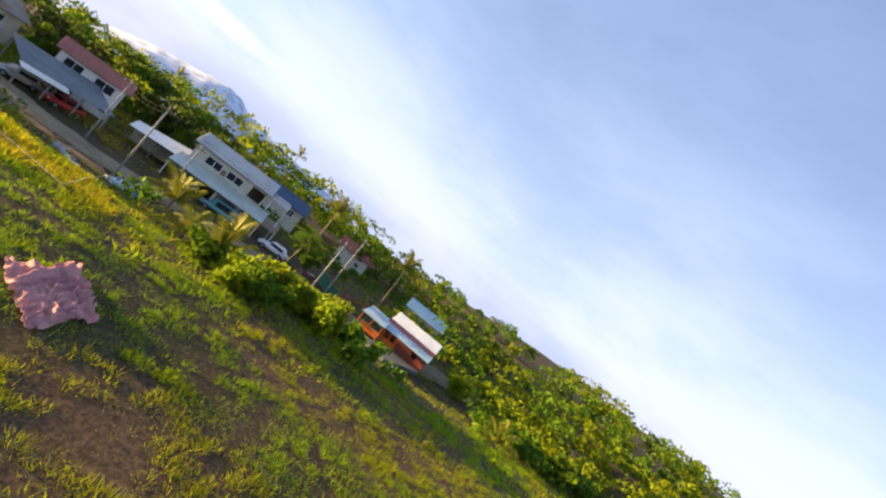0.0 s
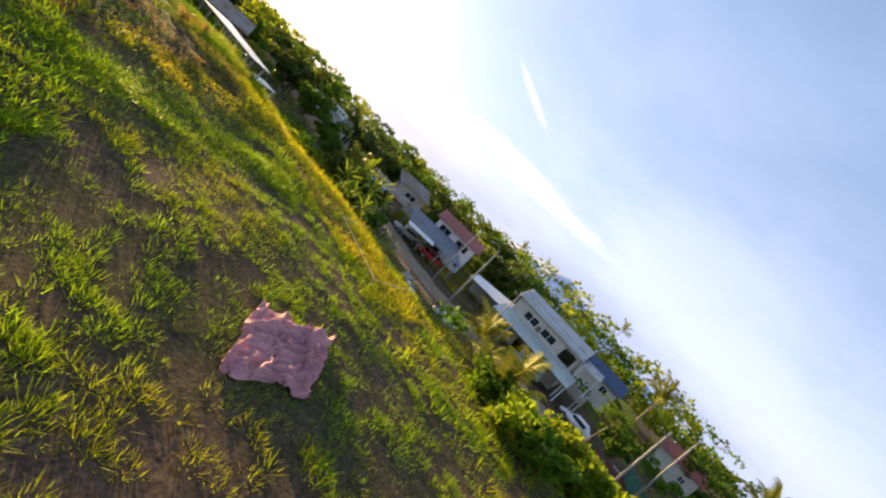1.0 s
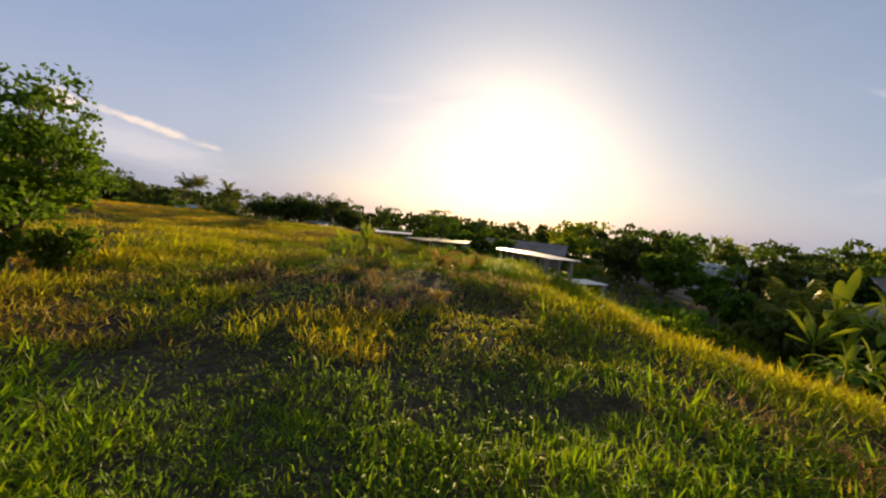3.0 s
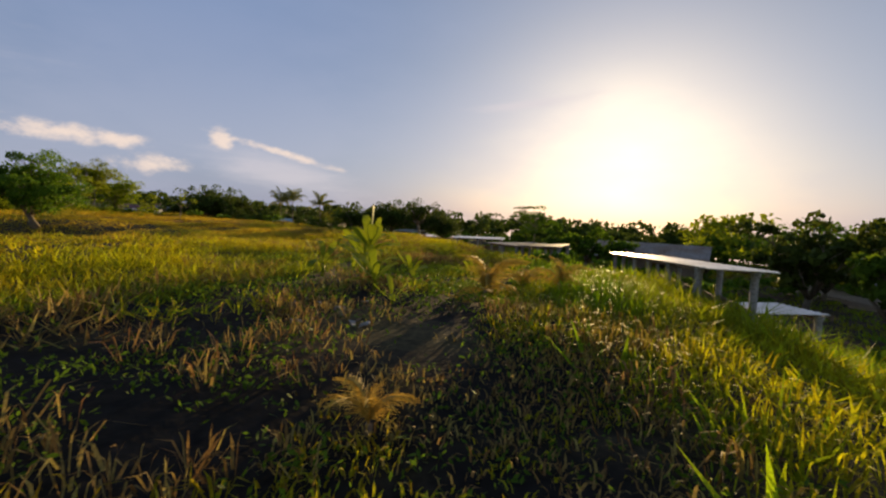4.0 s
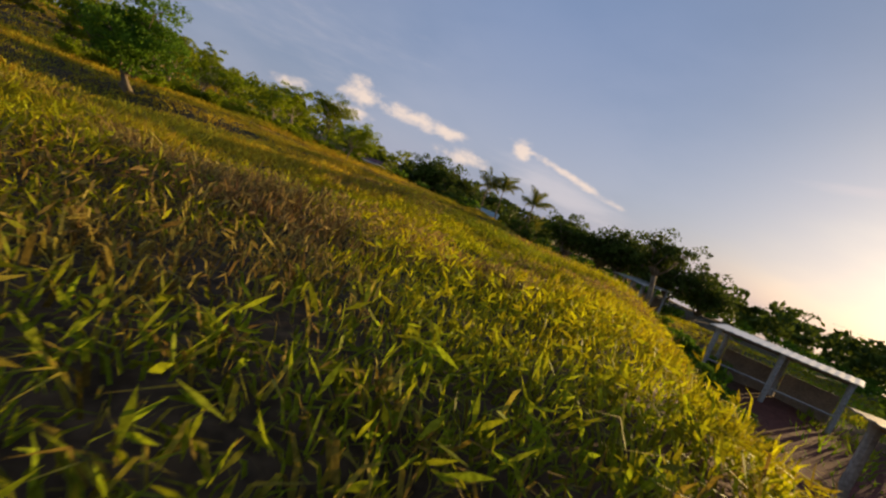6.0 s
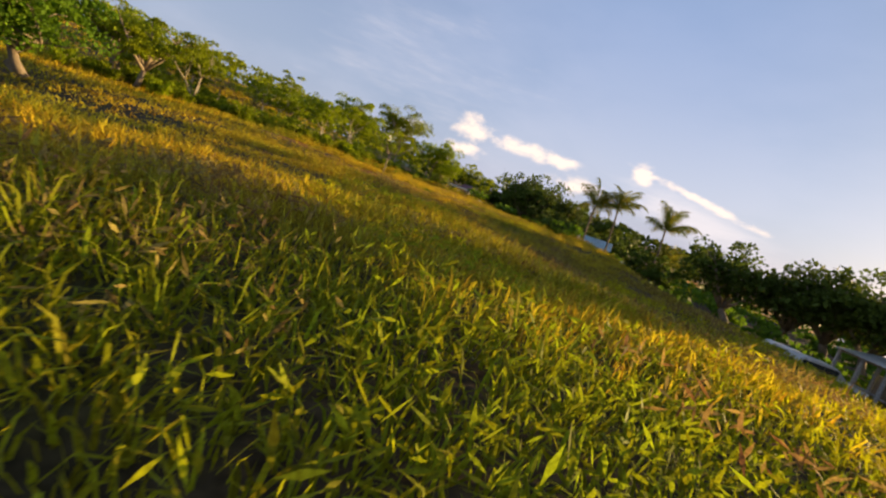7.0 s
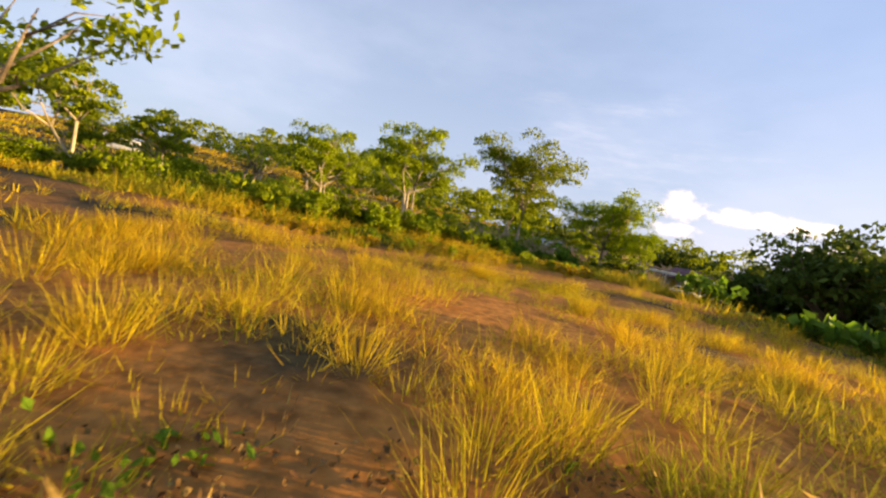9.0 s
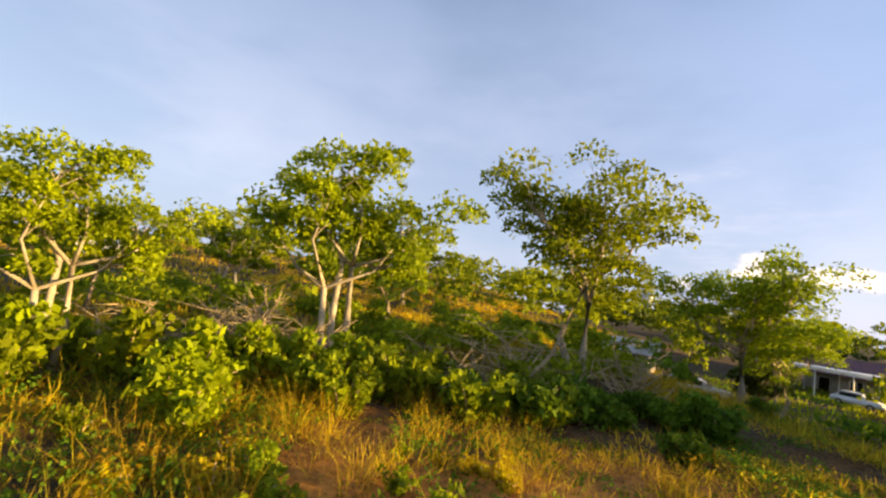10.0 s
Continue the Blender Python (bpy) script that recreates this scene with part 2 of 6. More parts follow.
def gz(x, y):
    """Height of the ground: a grassy shelf that drops over a bank to the village, and hills far off."""
    x, y = np.asarray(x, float), np.asarray(y, float)
    m = step(-0.5, 0.5, (x - np.interp(y, EDGE_Y, EDGE_X)) / np.interp(y, EDGE_Y, EDGE_W))
    high = 1.65 + 0.95 * step(0, 35, y) + 0.3 * step(0, -45, x)
    low = 0.2 - 1.6 * step(30, 48, x) + 0.3 * step(-10, -60, x)
    z = high * (1 - m) + low * m
    z = z + 8.5 * step(-58, -150, x) * step(150, 95, y) + 6 * step(-25, -95, y) * step(5, 70, x)
    z = z - 1.5 * np.exp(-((x + 16) / 15) ** 2 - ((y - 56) / 8) ** 2)
    z = z - 0.95 * (1 - m) * step(74.5, 85, y) * step(-13, 3, x)
    r = np.hypot(x - 10, y - 50)
    far = np.sin(x * 0.011 + 1.3) * np.cos(y * 0.009 + 0.4)
    way = np.arctan2(y - 50, x - 10)
    seaward = step(-0.7, -0.1, way) * step(1.95, 1.6, way)
    z = z + step(140, 420, r) * (3 + 4 * far) * (1 - seaward) - 0.055 * np.maximum(0, r - 95) * seaward
    near = np.sin(x * 0.9 + 1.1 * np.sin(y * 0.37)) * np.cos(y * 0.8 + 0.9 * np.sin(x * 0.31)) * 0.10 + np.sin(x * 0.23) * np.cos(y * 0.27 + 1) * 0.18
    for px, py, a, _ in PONDS:
        z = z - 0.26 * np.exp(-((x - px) ** 2 + (y - py) ** 2) / (a * 1.1) ** 2)
    return z + near * step(300, 60, r)


def spaced(n, near, far):
    t = np.linspace(-1, 1, n)
    return np.sign(t) * near * (np.exp(np.abs(t) * math.log(far / near + 1)) - 1)


def ground_mesh():
    n = 270
    gx, gy = np.meshgrid(10 + spaced(n, 45, 4200), 50 + spaced(n, 45, 4200))
    v = np.stack([gx.ravel(), gy.ravel(), gz(gx, gy).ravel()], 1)
    i = np.arange(n * n).reshape(n, n)
    f = np.stack([i[:-1, :-1].ravel(), i[:-1, 1:].ravel(), i[1:, 1:].ravel(), i[1:, :-1].ravel()], 1)
    return mesh_from("ground", v, f, smooth=True)
# ---------------------------------------------------------------- the ground


def ground_material():
    m = material("soil_and_low_grass", (0.080, 0.054, 0.030), 0.95, (0.055, 0.048, 0.020), 0.5, fine=9, bump=0.6, third=(0.092, 0.058, 0.034))
    nt = m.node_tree
    N, L = nt.nodes, nt.links
    b = N["Principled BSDF"]
    b.inputs["Specular IOR Level"].default_value = 0.12
    was = b.inputs["Base Color"].links[0].from_socket
    geo = N.new("ShaderNodeNewGeometry")
    wob = N.new("ShaderNodeTexNoise")
    wob.inputs["Scale"].default_value, wob.inputs["Detail"].default_value = 0.22, 5
    L.new(geo.outputs["Position"], wob.inputs["Vector"])
    sep = N.new("ShaderNodeSeparateXYZ")
    L.new(geo.outputs["Position"], sep.inputs[0])

    def ramp(v, a, c):
        n = N.new("ShaderNodeMapRange")
        n.interpolation_type = "SMOOTHSTEP"
        L.new(v, n.inputs[0])
        n.inputs[1].default_value, n.inputs[2].default_value = a, c
        return n.outputs[0]

    def mul(a, c):
        n = N.new("ShaderNodeMath")
        n.operation = "MULTIPLY"
        L.new(a, n.inputs[0])
        L.new(c, n.inputs[1])
        return n.outputs[0]

    # bare orange earth on the western part of the field
    west = mul(mul(ramp(sep.outputs[0], -10.0, -20.0), ramp(sep.outputs[0], -46.0, -37.0)), mul(ramp(sep.outputs[1], 76.0, 84.0), ramp(wob.outputs[0], 0.34, 0.52)))
    # the red yard below the bank
    yard = mul(mul(ramp(sep.outputs[0], 20.0, 23.0), ramp(sep.outputs[0], 36.0, 31.0)), mul(ramp(sep.outputs[1], 44.0, 50.0), ramp(sep.outputs[1], 84.0, 74.0)))
    # dark soil round the banana plants, with their shade painted into its near-black
    soil_shade = mul(mul(ramp(sep.outputs[0], 11.0, 15.0), ramp(sep.outputs[0], 25.5, 23.5)), mul(mul(ramp(sep.outputs[1], 20.0, 25.0), ramp(sep.outputs[1], 45.0, 40.0)), ramp(wob.outputs[0], 0.36, 0.46)))
    col = was
    for mask, c in ((soil_shade, (0.016, 0.013, 0.010)), (west, (0.47, 0.19, 0.042)), (yard, (0.15, 0.05, 0.035))):
        mx = N.new("ShaderNodeMixRGB")
        L.new(mask, mx.inputs[0])
        L.new(col, mx.inputs[1])
        mx.inputs[2].default_value = (*c, 1)
        col = mx.outputs[0]
    # keep the grain over all of it
    gr = N.new("ShaderNodeTexNoise")
    gr.inputs["Scale"].default_value, gr.inputs["Detail"].default_value = 5.0, 6
    L.new(geo.outputs["Position"], gr.inputs["Vector"])
    v = N.new("ShaderNodeMapRange")
    v.inputs[1].default_value, v.inputs[2].default_value, v.inputs[3].default_value, v.inputs[4].default_value = 0.3, 0.7, 0.55, 1.35
    L.new(gr.outputs[0], v.inputs[0])
    h = N.new("ShaderNodeHueSaturation")
    L.new(col, h.inputs["Color"])
    L.new(v.outputs[0], h.inputs["Value"])
    L.new(h.outputs[0], b.inputs["Base Color"])
    return m


M["ground"] = ground_material()
ground = new("ground", ground_mesh())
ground.data.materials.append(M["ground"])
tagged(ground, "grassy brown earth that falls to a village", "ground", kind="structure")

M["water"] = material("pond_water", (0.05, 0.040, 0.028), 0.12, (0.03, 0.035, 0.03), 1.0, bump=0.02, fine=6)
M["water"].node_tree.nodes["Principled BSDF"].inputs["Specular IOR Level"].default_value = 0.35
for i, (x, y, a, c) in enumerate(PONDS):
    k = 40
    ring = [(x + a * (1 + 0.26 * math.sin(3 * t + i) + 0.16 * math.sin(5 * t + 2 * i) + 0.08 * math.sin(9 * t)) * math.cos(t), y + c * (1 + 0.24 * math.cos(2 * t + i) + 0.14 * math.cos(7 * t)) * math.sin(t), 0) for t in np.linspace(0, 6.2832, k, endpoint=False)]
    level = float(gz(x, y)) + 0.14
    bm = bmesh.new()
    bm.faces.new([bm.verts.new((p[0], p[1], level)) for p in ring])
    me = bpy.data.meshes.new("water")
    bm.to_mesh(me)
    bm.free()
    me.materials.append(M["water"])
    tagged(new("water", me), "still brown puddle lying in the grass", "water", kind="structure")
# ---------------------------------------------------------------- plants
def leaf_quads(pos, size, r, up=0.35, long=1.7):
    """Small folded leaves round the given places, as quads in random directions."""
    n = len(pos)
    a = r.normal(size=(n, 3))
    a /= np.linalg.norm(a, axis=1)[:, None]
    b = r.normal(size=(n, 3))
    b[:, 2] *= 1 - up
    b -= a * (a * b).sum(1)[:, None]
    b /= np.linalg.norm(b, axis=1)[:, None] + 1e-6
    s = (size * r.uniform(0.6, 1.35, n))[:, None]
    v = np.stack([pos - a * s * long / 2, pos + b * s * 0.5 - a * s * 0.1, pos + a * s * long / 2, pos - b * s * 0.5 - a * s * 0.1], 1)
    return v.reshape(-1, 3), np.arange(4 * n).reshape(n, 4)


def clump_points(centres, radii, n, r, flat=0.6):
    """Places in flattened clumps, denser towards the outside and the top."""
    k = r.integers(0, len(centres), n)
    d = r.normal(size=(n, 3))
    d /= np.linalg.norm(d, axis=1)[:, None]
    d[:, 2] = np.where(d[:, 2] < -0.3, -d[:, 2] * 0.6, d[:, 2])
    q = r.uniform(0.35, 1.0, n) ** 0.5
    rr = np.asarray(radii)[k]
    return np.asarray(centres)[k] + d * (q * rr)[:, None] * np.array([1, 1, flat])


def tree_parts(seed, height, spread, trunk_r, stems=1, first=0.35, clumps=26, leaves=3600, leaf=0.22, flat=0.55, lean=0.1, clump_r=0.30, low=0.62):
    """A tapered trunk that forks into limbs, and a crown of many leaves in clumps at the limbs' ends."""
    r = np.random.default_rng(seed)
    bm = bmesh.new()
    centres, radii = [], []
    for s in range(stems):
        a0 = r.uniform(0, 6.28)
        base = Vector((0.25 * math.cos(a0), 0.25 * math.sin(a0), -0.2)) if stems > 1 else Vector((0, 0, -0.2))
        fork = base + Vector((r.normal() * lean * height, r.normal() * lean * height, height * first * r.uniform(0.85, 1.15)))
        mid = (base + fork) / 2 + Vector((r.normal(), r.normal(), 0)) * 0.04 * height
        tr = trunk_r / stems ** 0.5
        tube(bm, [base, mid, fork], [tr * 1.25, tr, tr * 0.8], 8)
        n_limb = max(3, int(6 / stems) + 1)
        for i in range(n_limb):
            a = 6.283 * (i + r.uniform(-0.3, 0.3)) / n_limb
            reach = spread * r.uniform(0.4, 0.95) if i else spread * 0.2
            top = height * r.uniform(low, 0.93) if i else height * 0.9
            end = fork + Vector((reach * math.cos(a), reach * math.sin(a), 0))
            end.z = top
            knee = fork.lerp(end, 0.45) + Vector((r.normal() * 0.05, r.normal() * 0.05, -0.05)) * height
            tube(bm, [fork, knee, end], [tr * 0.62, tr * 0.38, tr * 0.10], 6)
            for j in range(max(2, clumps // (stems * n_limb))):
                t = r.uniform(0.45, 1.05)
                p = knee.lerp(end, (t - 0.45) / 0.55) + Vector((r.normal(), r.normal(), 0.5 * r.normal())) * spread * 0.24
                start = knee.lerp(end, max(0.0, (t - 0.6) / 0.55))
                tube(bm, [start, start.lerp(p, 0.5) + Vector((0, 0, 0.06 * height * r.uniform(-0.3, 1))), p], [tr * 0.22, tr * 0.13, tr * 0.04], 4)
                centres.append(tuple(p))
                radii.append(spread * clump_r * r.uniform(0.6, 1.25))
    pos = clump_points(centres, radii, leaves, r, flat)
    v, f = leaf_quads(pos, leaf, r)
    return bm, v, f


def tree(name, label, x, y, mats, group="", turn=0.0, **shape):
    t = thing(name, label, "tree", group, m=pose(x, y, float(gz(x, y)) - 0.05, 0, 0, turn))
    bm, v, f = tree_parts(**shape)
    part("trunk", bm, mats[0], t, smooth=True)
    crown = new("crown", mesh_from("crown", v, f, mats[1]))
    crown.parent = t
    return t


def again(ob, x, y, turn, scale=1.0, label=""):
    c = copy_thing(ob, pose(x, y, float(gz(x, y)) - 0.05, 0, 0, turn))
    c.scale = (scale, scale, scale)
    if label:
        tagged(c, label)
    return c


def frond_mesh(name, length, droop, mat, seed, width=0.45, pairs=20):
    """A feathered palm leaf: a curved midrib with two rows of drooping leaflets."""
    r = np.random.default_rng(seed)
    v, f = [], []
    t = np.linspace(0, 1, pairs + 3)
    px, pz = length * np.sin(t * 1.25) / 0.95, length * (0.50 * t - droop * t ** 2.6)
    for i in range(len(t)):
        w = 0.035 * (1 - 0.8 * t[i])
        v += [(px[i], -w, pz[i]), (px[i], w, pz[i])]
    for i in range(len(t) - 1):
        f.append((2 * i, 2 * i + 1, 2 * i + 3, 2 * i + 2))
    for i in range(2, pairs + 2):
        s = t[i]
        ln = length * width * math.sin(math.pi * min(0.94, 0.24 + 0.70 * s)) ** 0.7 * r.uniform(0.8, 1.1)
        for side in (0, 1):
            sg = 2 * side - 1
            a, b = 2 * i + side, 2 * i + 2 + side
            w = 0.021 * length / 2.4
            bx, bz = (px[i] + px[i + 1]) / 2, (pz[i] + pz[i + 1]) / 2
            ex, ey, ez = bx + ln * 0.5, sg * ln * 0.62, bz - ln * r.uniform(0.45, 0.95)
            mx, my, mz = (bx + ex) / 2, ey * 0.55, (bz + ez) / 2 + ln * 0.12
            k = len(v)
            v += [(mx - w, my, mz), (mx + w, my, mz), (ex, ey, ez), (ex + 0.01, ey, ez)]
            f += [(a, b, k + 1, k), (k, k + 1, k + 3, k + 2)]
    return mesh_from(name, v, f, mat)


FRONDS = [frond_mesh("frond", 2.7, 0.32 + 0.14 * i, M["palm"], 20 + i, width=0.30, pairs=26) for i in range(4)]
FRONDS_DRY = [frond_mesh("frond", 1.7, 0.75 + 0.15 * i, M["palm_dry"], 30 + i, width=0.5) for i in range(3)]


def palm(label, x, y, height, seed, group="coconut palms", size=1.0, count=17, lean=0.06, meshes=None, trunk=0.15, name="coconut_palm"):
    """A bare ringed trunk under a head of arching feathered leaves."""
    r = np.random.default_rng(seed)
    t = thing(name, label, "palm", group, m=pose(x, y, float(gz(x, y)) - 0.05))
    a = r.uniform(0, 6.28)
    pts = [(lean * height * s * s * math.cos(a), lean * height * s * s * math.sin(a), height * s) for s in np.linspace(0, 1, 8)]
    part("trunk", tube(bmesh.new(), pts, [trunk * (1.5 if i == 0 else 1.1 - 0.05 * i) for i in range(8)], 8), M["bark"], t, smooth=True)
    for i in range(count):
        ob = new("frond", (meshes or FRONDS)[int(r.integers(0, len(meshes or FRONDS)))])
        ob.parent = t
        up = r.uniform(-45, 18) if i > 5 else r.uniform(-72, -45)
        s = size * r.uniform(0.8, 1.15)
        ob.matrix_basis = Matrix.Translation(pts[-1]) @ pose(0, 0, 0, r.uniform(-15, 15), up, 360 * i / count * 2.4 + r.uniform(-15, 15)) @ Matrix.Scale(s, 4)
    return t


def banana_leaf_mesh(name, length, droop, seed, wide=0.30):
    """A broad leaf folded along its midrib, with a few tears in the edges."""
    r = np.random.default_rng(seed)
    n = 12
    v, f = [], []
    for i in range(n + 1):
        s = i / n
        x = length * math.sin(s * 1.2) / 0.93
        z = length * (0.75 * s - droop * s ** 2.1)
        w = 0.02 if s < 0.15 else wide * length * 0.5 * math.sin(math.pi * min(1, (s - 0.12) / 0.9)) ** 0.55
        w = max(w, 0.015)
        tear = r.uniform(0.75, 1.0) if i % 3 == 0 else 1.0
        v += [(x + 0.05 * w, -w * tear, z + 0.25 * w), (x, 0, z), (x + 0.05 * w, w * tear, z + 0.25 * w)]
    for i in range(n):
        k = 3 * i
        f += [(k, k + 3, k + 4, k + 1), (k + 1, k + 4, k + 5, k + 2)]
    return mesh_from(name, v, f, M["banana"], smooth=True)


BANANA = [banana_leaf_mesh("leaf", 1.5, 0.15 + 0.22 * i, 50 + i, wide=0.24) for i in range(5)]


def banana(label, x, y, height, seed, count=8, size=1.0, group="banana plants"):
    r = np.random.default_rng(seed)
    t = thing("banana_plant", label, "banana plant", group, m=pose(x, y, float(gz(x, y)) - 0.05))
    part("stem", tube(bmesh.new(), [(0, 0, 0), (0.03, 0, height * 0.5), (0.02, 0.03, height)], [0.13 * size, 0.10 * size, 0.05 * size], 8), M["banana"], t, smooth=True)
    for i in range(count):
        ob = new("leaf", BANANA[int(r.integers(0, 5))])
        ob.parent = t
        up = r.uniform(-60, -40) if i < 2 else r.uniform(-30, 20)
        ob.matrix_basis = Matrix.Translation((0, 0, height * r.uniform(0.8, 1.0))) @ pose(0, 0, 0, r.uniform(-20, 20), up, 137.5 * i + r.uniform(-20, 20)) @ Matrix.Scale(size * r.uniform(0.75, 1.15), 4)
    return t


def bush_parts(seed, h, rad, leaves, leaf, stems=9):
    r = np.random.default_rng(seed)
    bm = bmesh.new()
    centres, radii = [], []
    for i in range(stems):
        a, q = r.uniform(0, 6.28), rad * r.uniform(0.2, 0.9)
        p = Vector((q * math.cos(a), q * math.sin(a), h * r.uniform(0.5, 0.95)))
        tube(bm, [(0.15 * p.x, 0.15 * p.y, -0.1), p * 0.5 + Vector((0, 0, 0.1 * h)), p], [0.035, 0.025, 0.01], 5)
        for s in (0.3, 0.55, 0.8, 1.0):
            centres.append(tuple(p * s))
            radii.append(rad * 0.33 * r.uniform(0.7, 1.2))
    pos = clump_points(centres, radii, leaves, r, 0.8)
    v, f = leaf_quads(pos, leaf, r)
    return bm, v, f


def bush(label, x, y, h, rad, seed, mat, leaves=900, leaf=0.16, group="shrubs", name="shrub"):
    t = thing(name, label, "shrub", group, m=pose(x, y, float(gz(x, y)) - 0.05))
    bm, v, f = bush_parts(seed, h, rad, leaves, leaf)
    part("woody_base", bm, M["twig"], t, smooth=True)
    c = new("foliage", mesh_from("foliage", v, f, mat))
    c.parent = t
    return t
# ---------------------------------------------------------------- single trees
PALE, DARKB = M["bark_pale"], M["bark"]
two_stem = tree("acacia_tree", "tall slender tree with pale forked trunks and yellow-green crown", -46.2, 92.5, (PALE, M["leaf_light"]), "trees on the slope", seed=15, height=7.7, spread=3.1, trunk_r=0.20, stems=3, first=0.46, lean=0.05, low=0.54, clumps=70, leaves=13000, leaf=0.11, flat=0.95, clump_r=0.28)
umbrella = tree("acacia_tree", "tall tree with pale trunk and umbrella-shaped leafy crown", -50.6, 102.2, (PALE, M["leaf_light"]), "trees on the slope", seed=29, height=10.2, spread=4.3, trunk_r=0.22, stems=2, first=0.44, lean=0.04, low=0.64, clumps=84, leaves=14000, leaf=0.125, flat=0.8, clump_r=0.27)
slope_far = tree("acacia_tree", "tall tree standing over the wooded hill", -85.0, 93.4, (PALE, M["leaf_light"]), "trees on the slope", turn=250, seed=13, height=9.6, spread=4.0, trunk_r=0.2, stems=2, first=0.42, lean=0.05, low=0.6, clumps=50, leaves=5000, leaf=0.2, flat=0.6, clump_r=0.2)
round_top = tree("field_tree", "broad leafy tree at the field's edge, wide layered crown", -38.0, 67.4, (DARKB, M["leaf_light"]), "trees on the slope", seed=31, height=6.6, spread=4.0, trunk_r=0.26, stems=1, first=0.32, low=0.66, clumps=64, leaves=11000, leaf=0.14, flat=0.6, clump_r=0.27)
lone_tree = tree("field_tree", "broad dark green tree alone on the grassy shelf", 8.5, 27.4, (DARKB, M["leaf"]), "trees on the slope", seed=33, height=6.0, spread=3.3, trunk_r=0.26, stems=2, first=0.24, low=0.42, clumps=84, leaves=15000, leaf=0.12, flat=0.8, clump_r=0.30)
tree("mango_tree", "dark round-headed tree above the shed roofs", 13.0, 92.0, (DARKB, M["leaf_dark"]), "dark trees by the farm", turn=40, seed=36, height=7.6, spread=2.3, trunk_r=0.26, stems=1, first=0.50, low=0.66, clumps=48, leaves=3800, leaf=0.15, flat=0.8, clump_r=0.36)
dark_top = tree("mango_tree", "dark dense broadleaf tree beyond the low meadow", -48.0, 134.0, (DARKB, M["leaf_dark"]), "dark trees by the farm", turn=40, seed=37, height=6.3, spread=3.4, trunk_r=0.3, stems=1, first=0.24, low=0.70, clumps=84, leaves=4000, leaf=0.24, flat=0.85, clump_r=0.40)
thin_top = tree("sapling", "thin young tree with sparse bright leaves", -20.6, 84.0, (DARKB, M["leaf_light"]), "saplings", seed=41, height=4.3, spread=1.7, trunk_r=0.07, stems=1, first=0.45, clumps=16, leaves=1100, leaf=0.075, flat=0.8)
feather = tree("feathery_tree", "small tree with thin airy crown over the shed roof", 27.0, 62.0, (DARKB, M["leaf"]), "saplings", seed=48, height=7.0, spread=2.5, trunk_r=0.07, stems=1, first=0.55, lean=0.03, clumps=44, leaves=3800, leaf=0.09, flat=0.45, clump_r=0.24, low=0.72)

round_far = tree("field_tree", "leafy tree with rounded crown in the village", 46.5, 49.3, (DARKB, M["leaf"]), "village trees", seed=51, height=6.0, spread=3.0, trunk_r=0.25, stems=1, first=0.28, clumps=40, leaves=2600, leaf=0.34, flat=0.75)
dark_far = tree("mango_tree", "dark dense tree among the village houses", 49.8, 61.4, (DARKB, M["leaf_dark"]), "village trees", seed=52, height=7.0, spread=3.9, trunk_r=0.3, stems=1, first=0.22, clumps=48, leaves=3000, leaf=0.38, flat=0.75, clump_r=0.34)
again(two_stem, -42.0, 86.8, 30, 0.72, "leafy tree with several pale stems beside dry branches")
again(umbrella, -56.2, 113.4, 70, 1.0, "leaning tree with layered crown above parked cars")
again(umbrella, -58.5, 118.0, 190, 0.8)
again(dark_far, -64.0, 121.0, 30, 0.55, "low dark tree beside the car park")
again(round_top, -70.0, 92.5, 120, 1.0)
again(slope_far, -60.0, 84.0, 20, 0.7)
again(slope_far, -64.0, 88.0, 300, 0.70)
again(thin_top, -52.0, 80.5, 80, 1.3, "thin pale tree on the hillside")
again(thin_top, -60.5, 78.0, 200, 1.4, "thin pale tree on the hillside")
again(slope_far, -76.0, 76.0, 200, 0.8)
again(round_top, -47.0, 66.0, 222, 1.1)
again(slope_far, -43.5, 72.5, 111, 0.7, "small spreading tree at the field's edge")
again(slope_far, -52.0, 74.0, 77, 0.56)
again(round_top, -58.0, 66.0, 10, 0.72)
again(round_top, -49.0, 58.0, 140, 0.95)
again(lone_tree, 3.4, 31.0, 200, 0.85)
again(lone_tree, -19.8, 62.6, 110, 1.2, "dark leafy tree standing in the dry grass")
bush("leafy shrub at the edge of the grassy slope", 10.2, 18.2, 1.8, 1.3, 299, M["leaf"], 1800, 0.12)
for x, y, s in ((7.6, 27.0, 1.2), (5.6, 28.6, 1.4), (8.8, 28.6, 1.1), (4.4, 26.4, 1.0)):
    bush("dense leafy undergrowth round the lone tree", x, y, 1.4 * s, 1.0 * s, int(300 + 10 * x), M["leaf"], 1400, 0.13)
for x, y, s in ((-54.5, 142.0, 0.9), (-42.0, 131.0, 1.05), (-36.5, 135.0, 1.0), (-58.0, 150.0, 0.8), (-31.0, 131.0, 0.95)):
    again(dark_top, x, y, 50 * x, s)
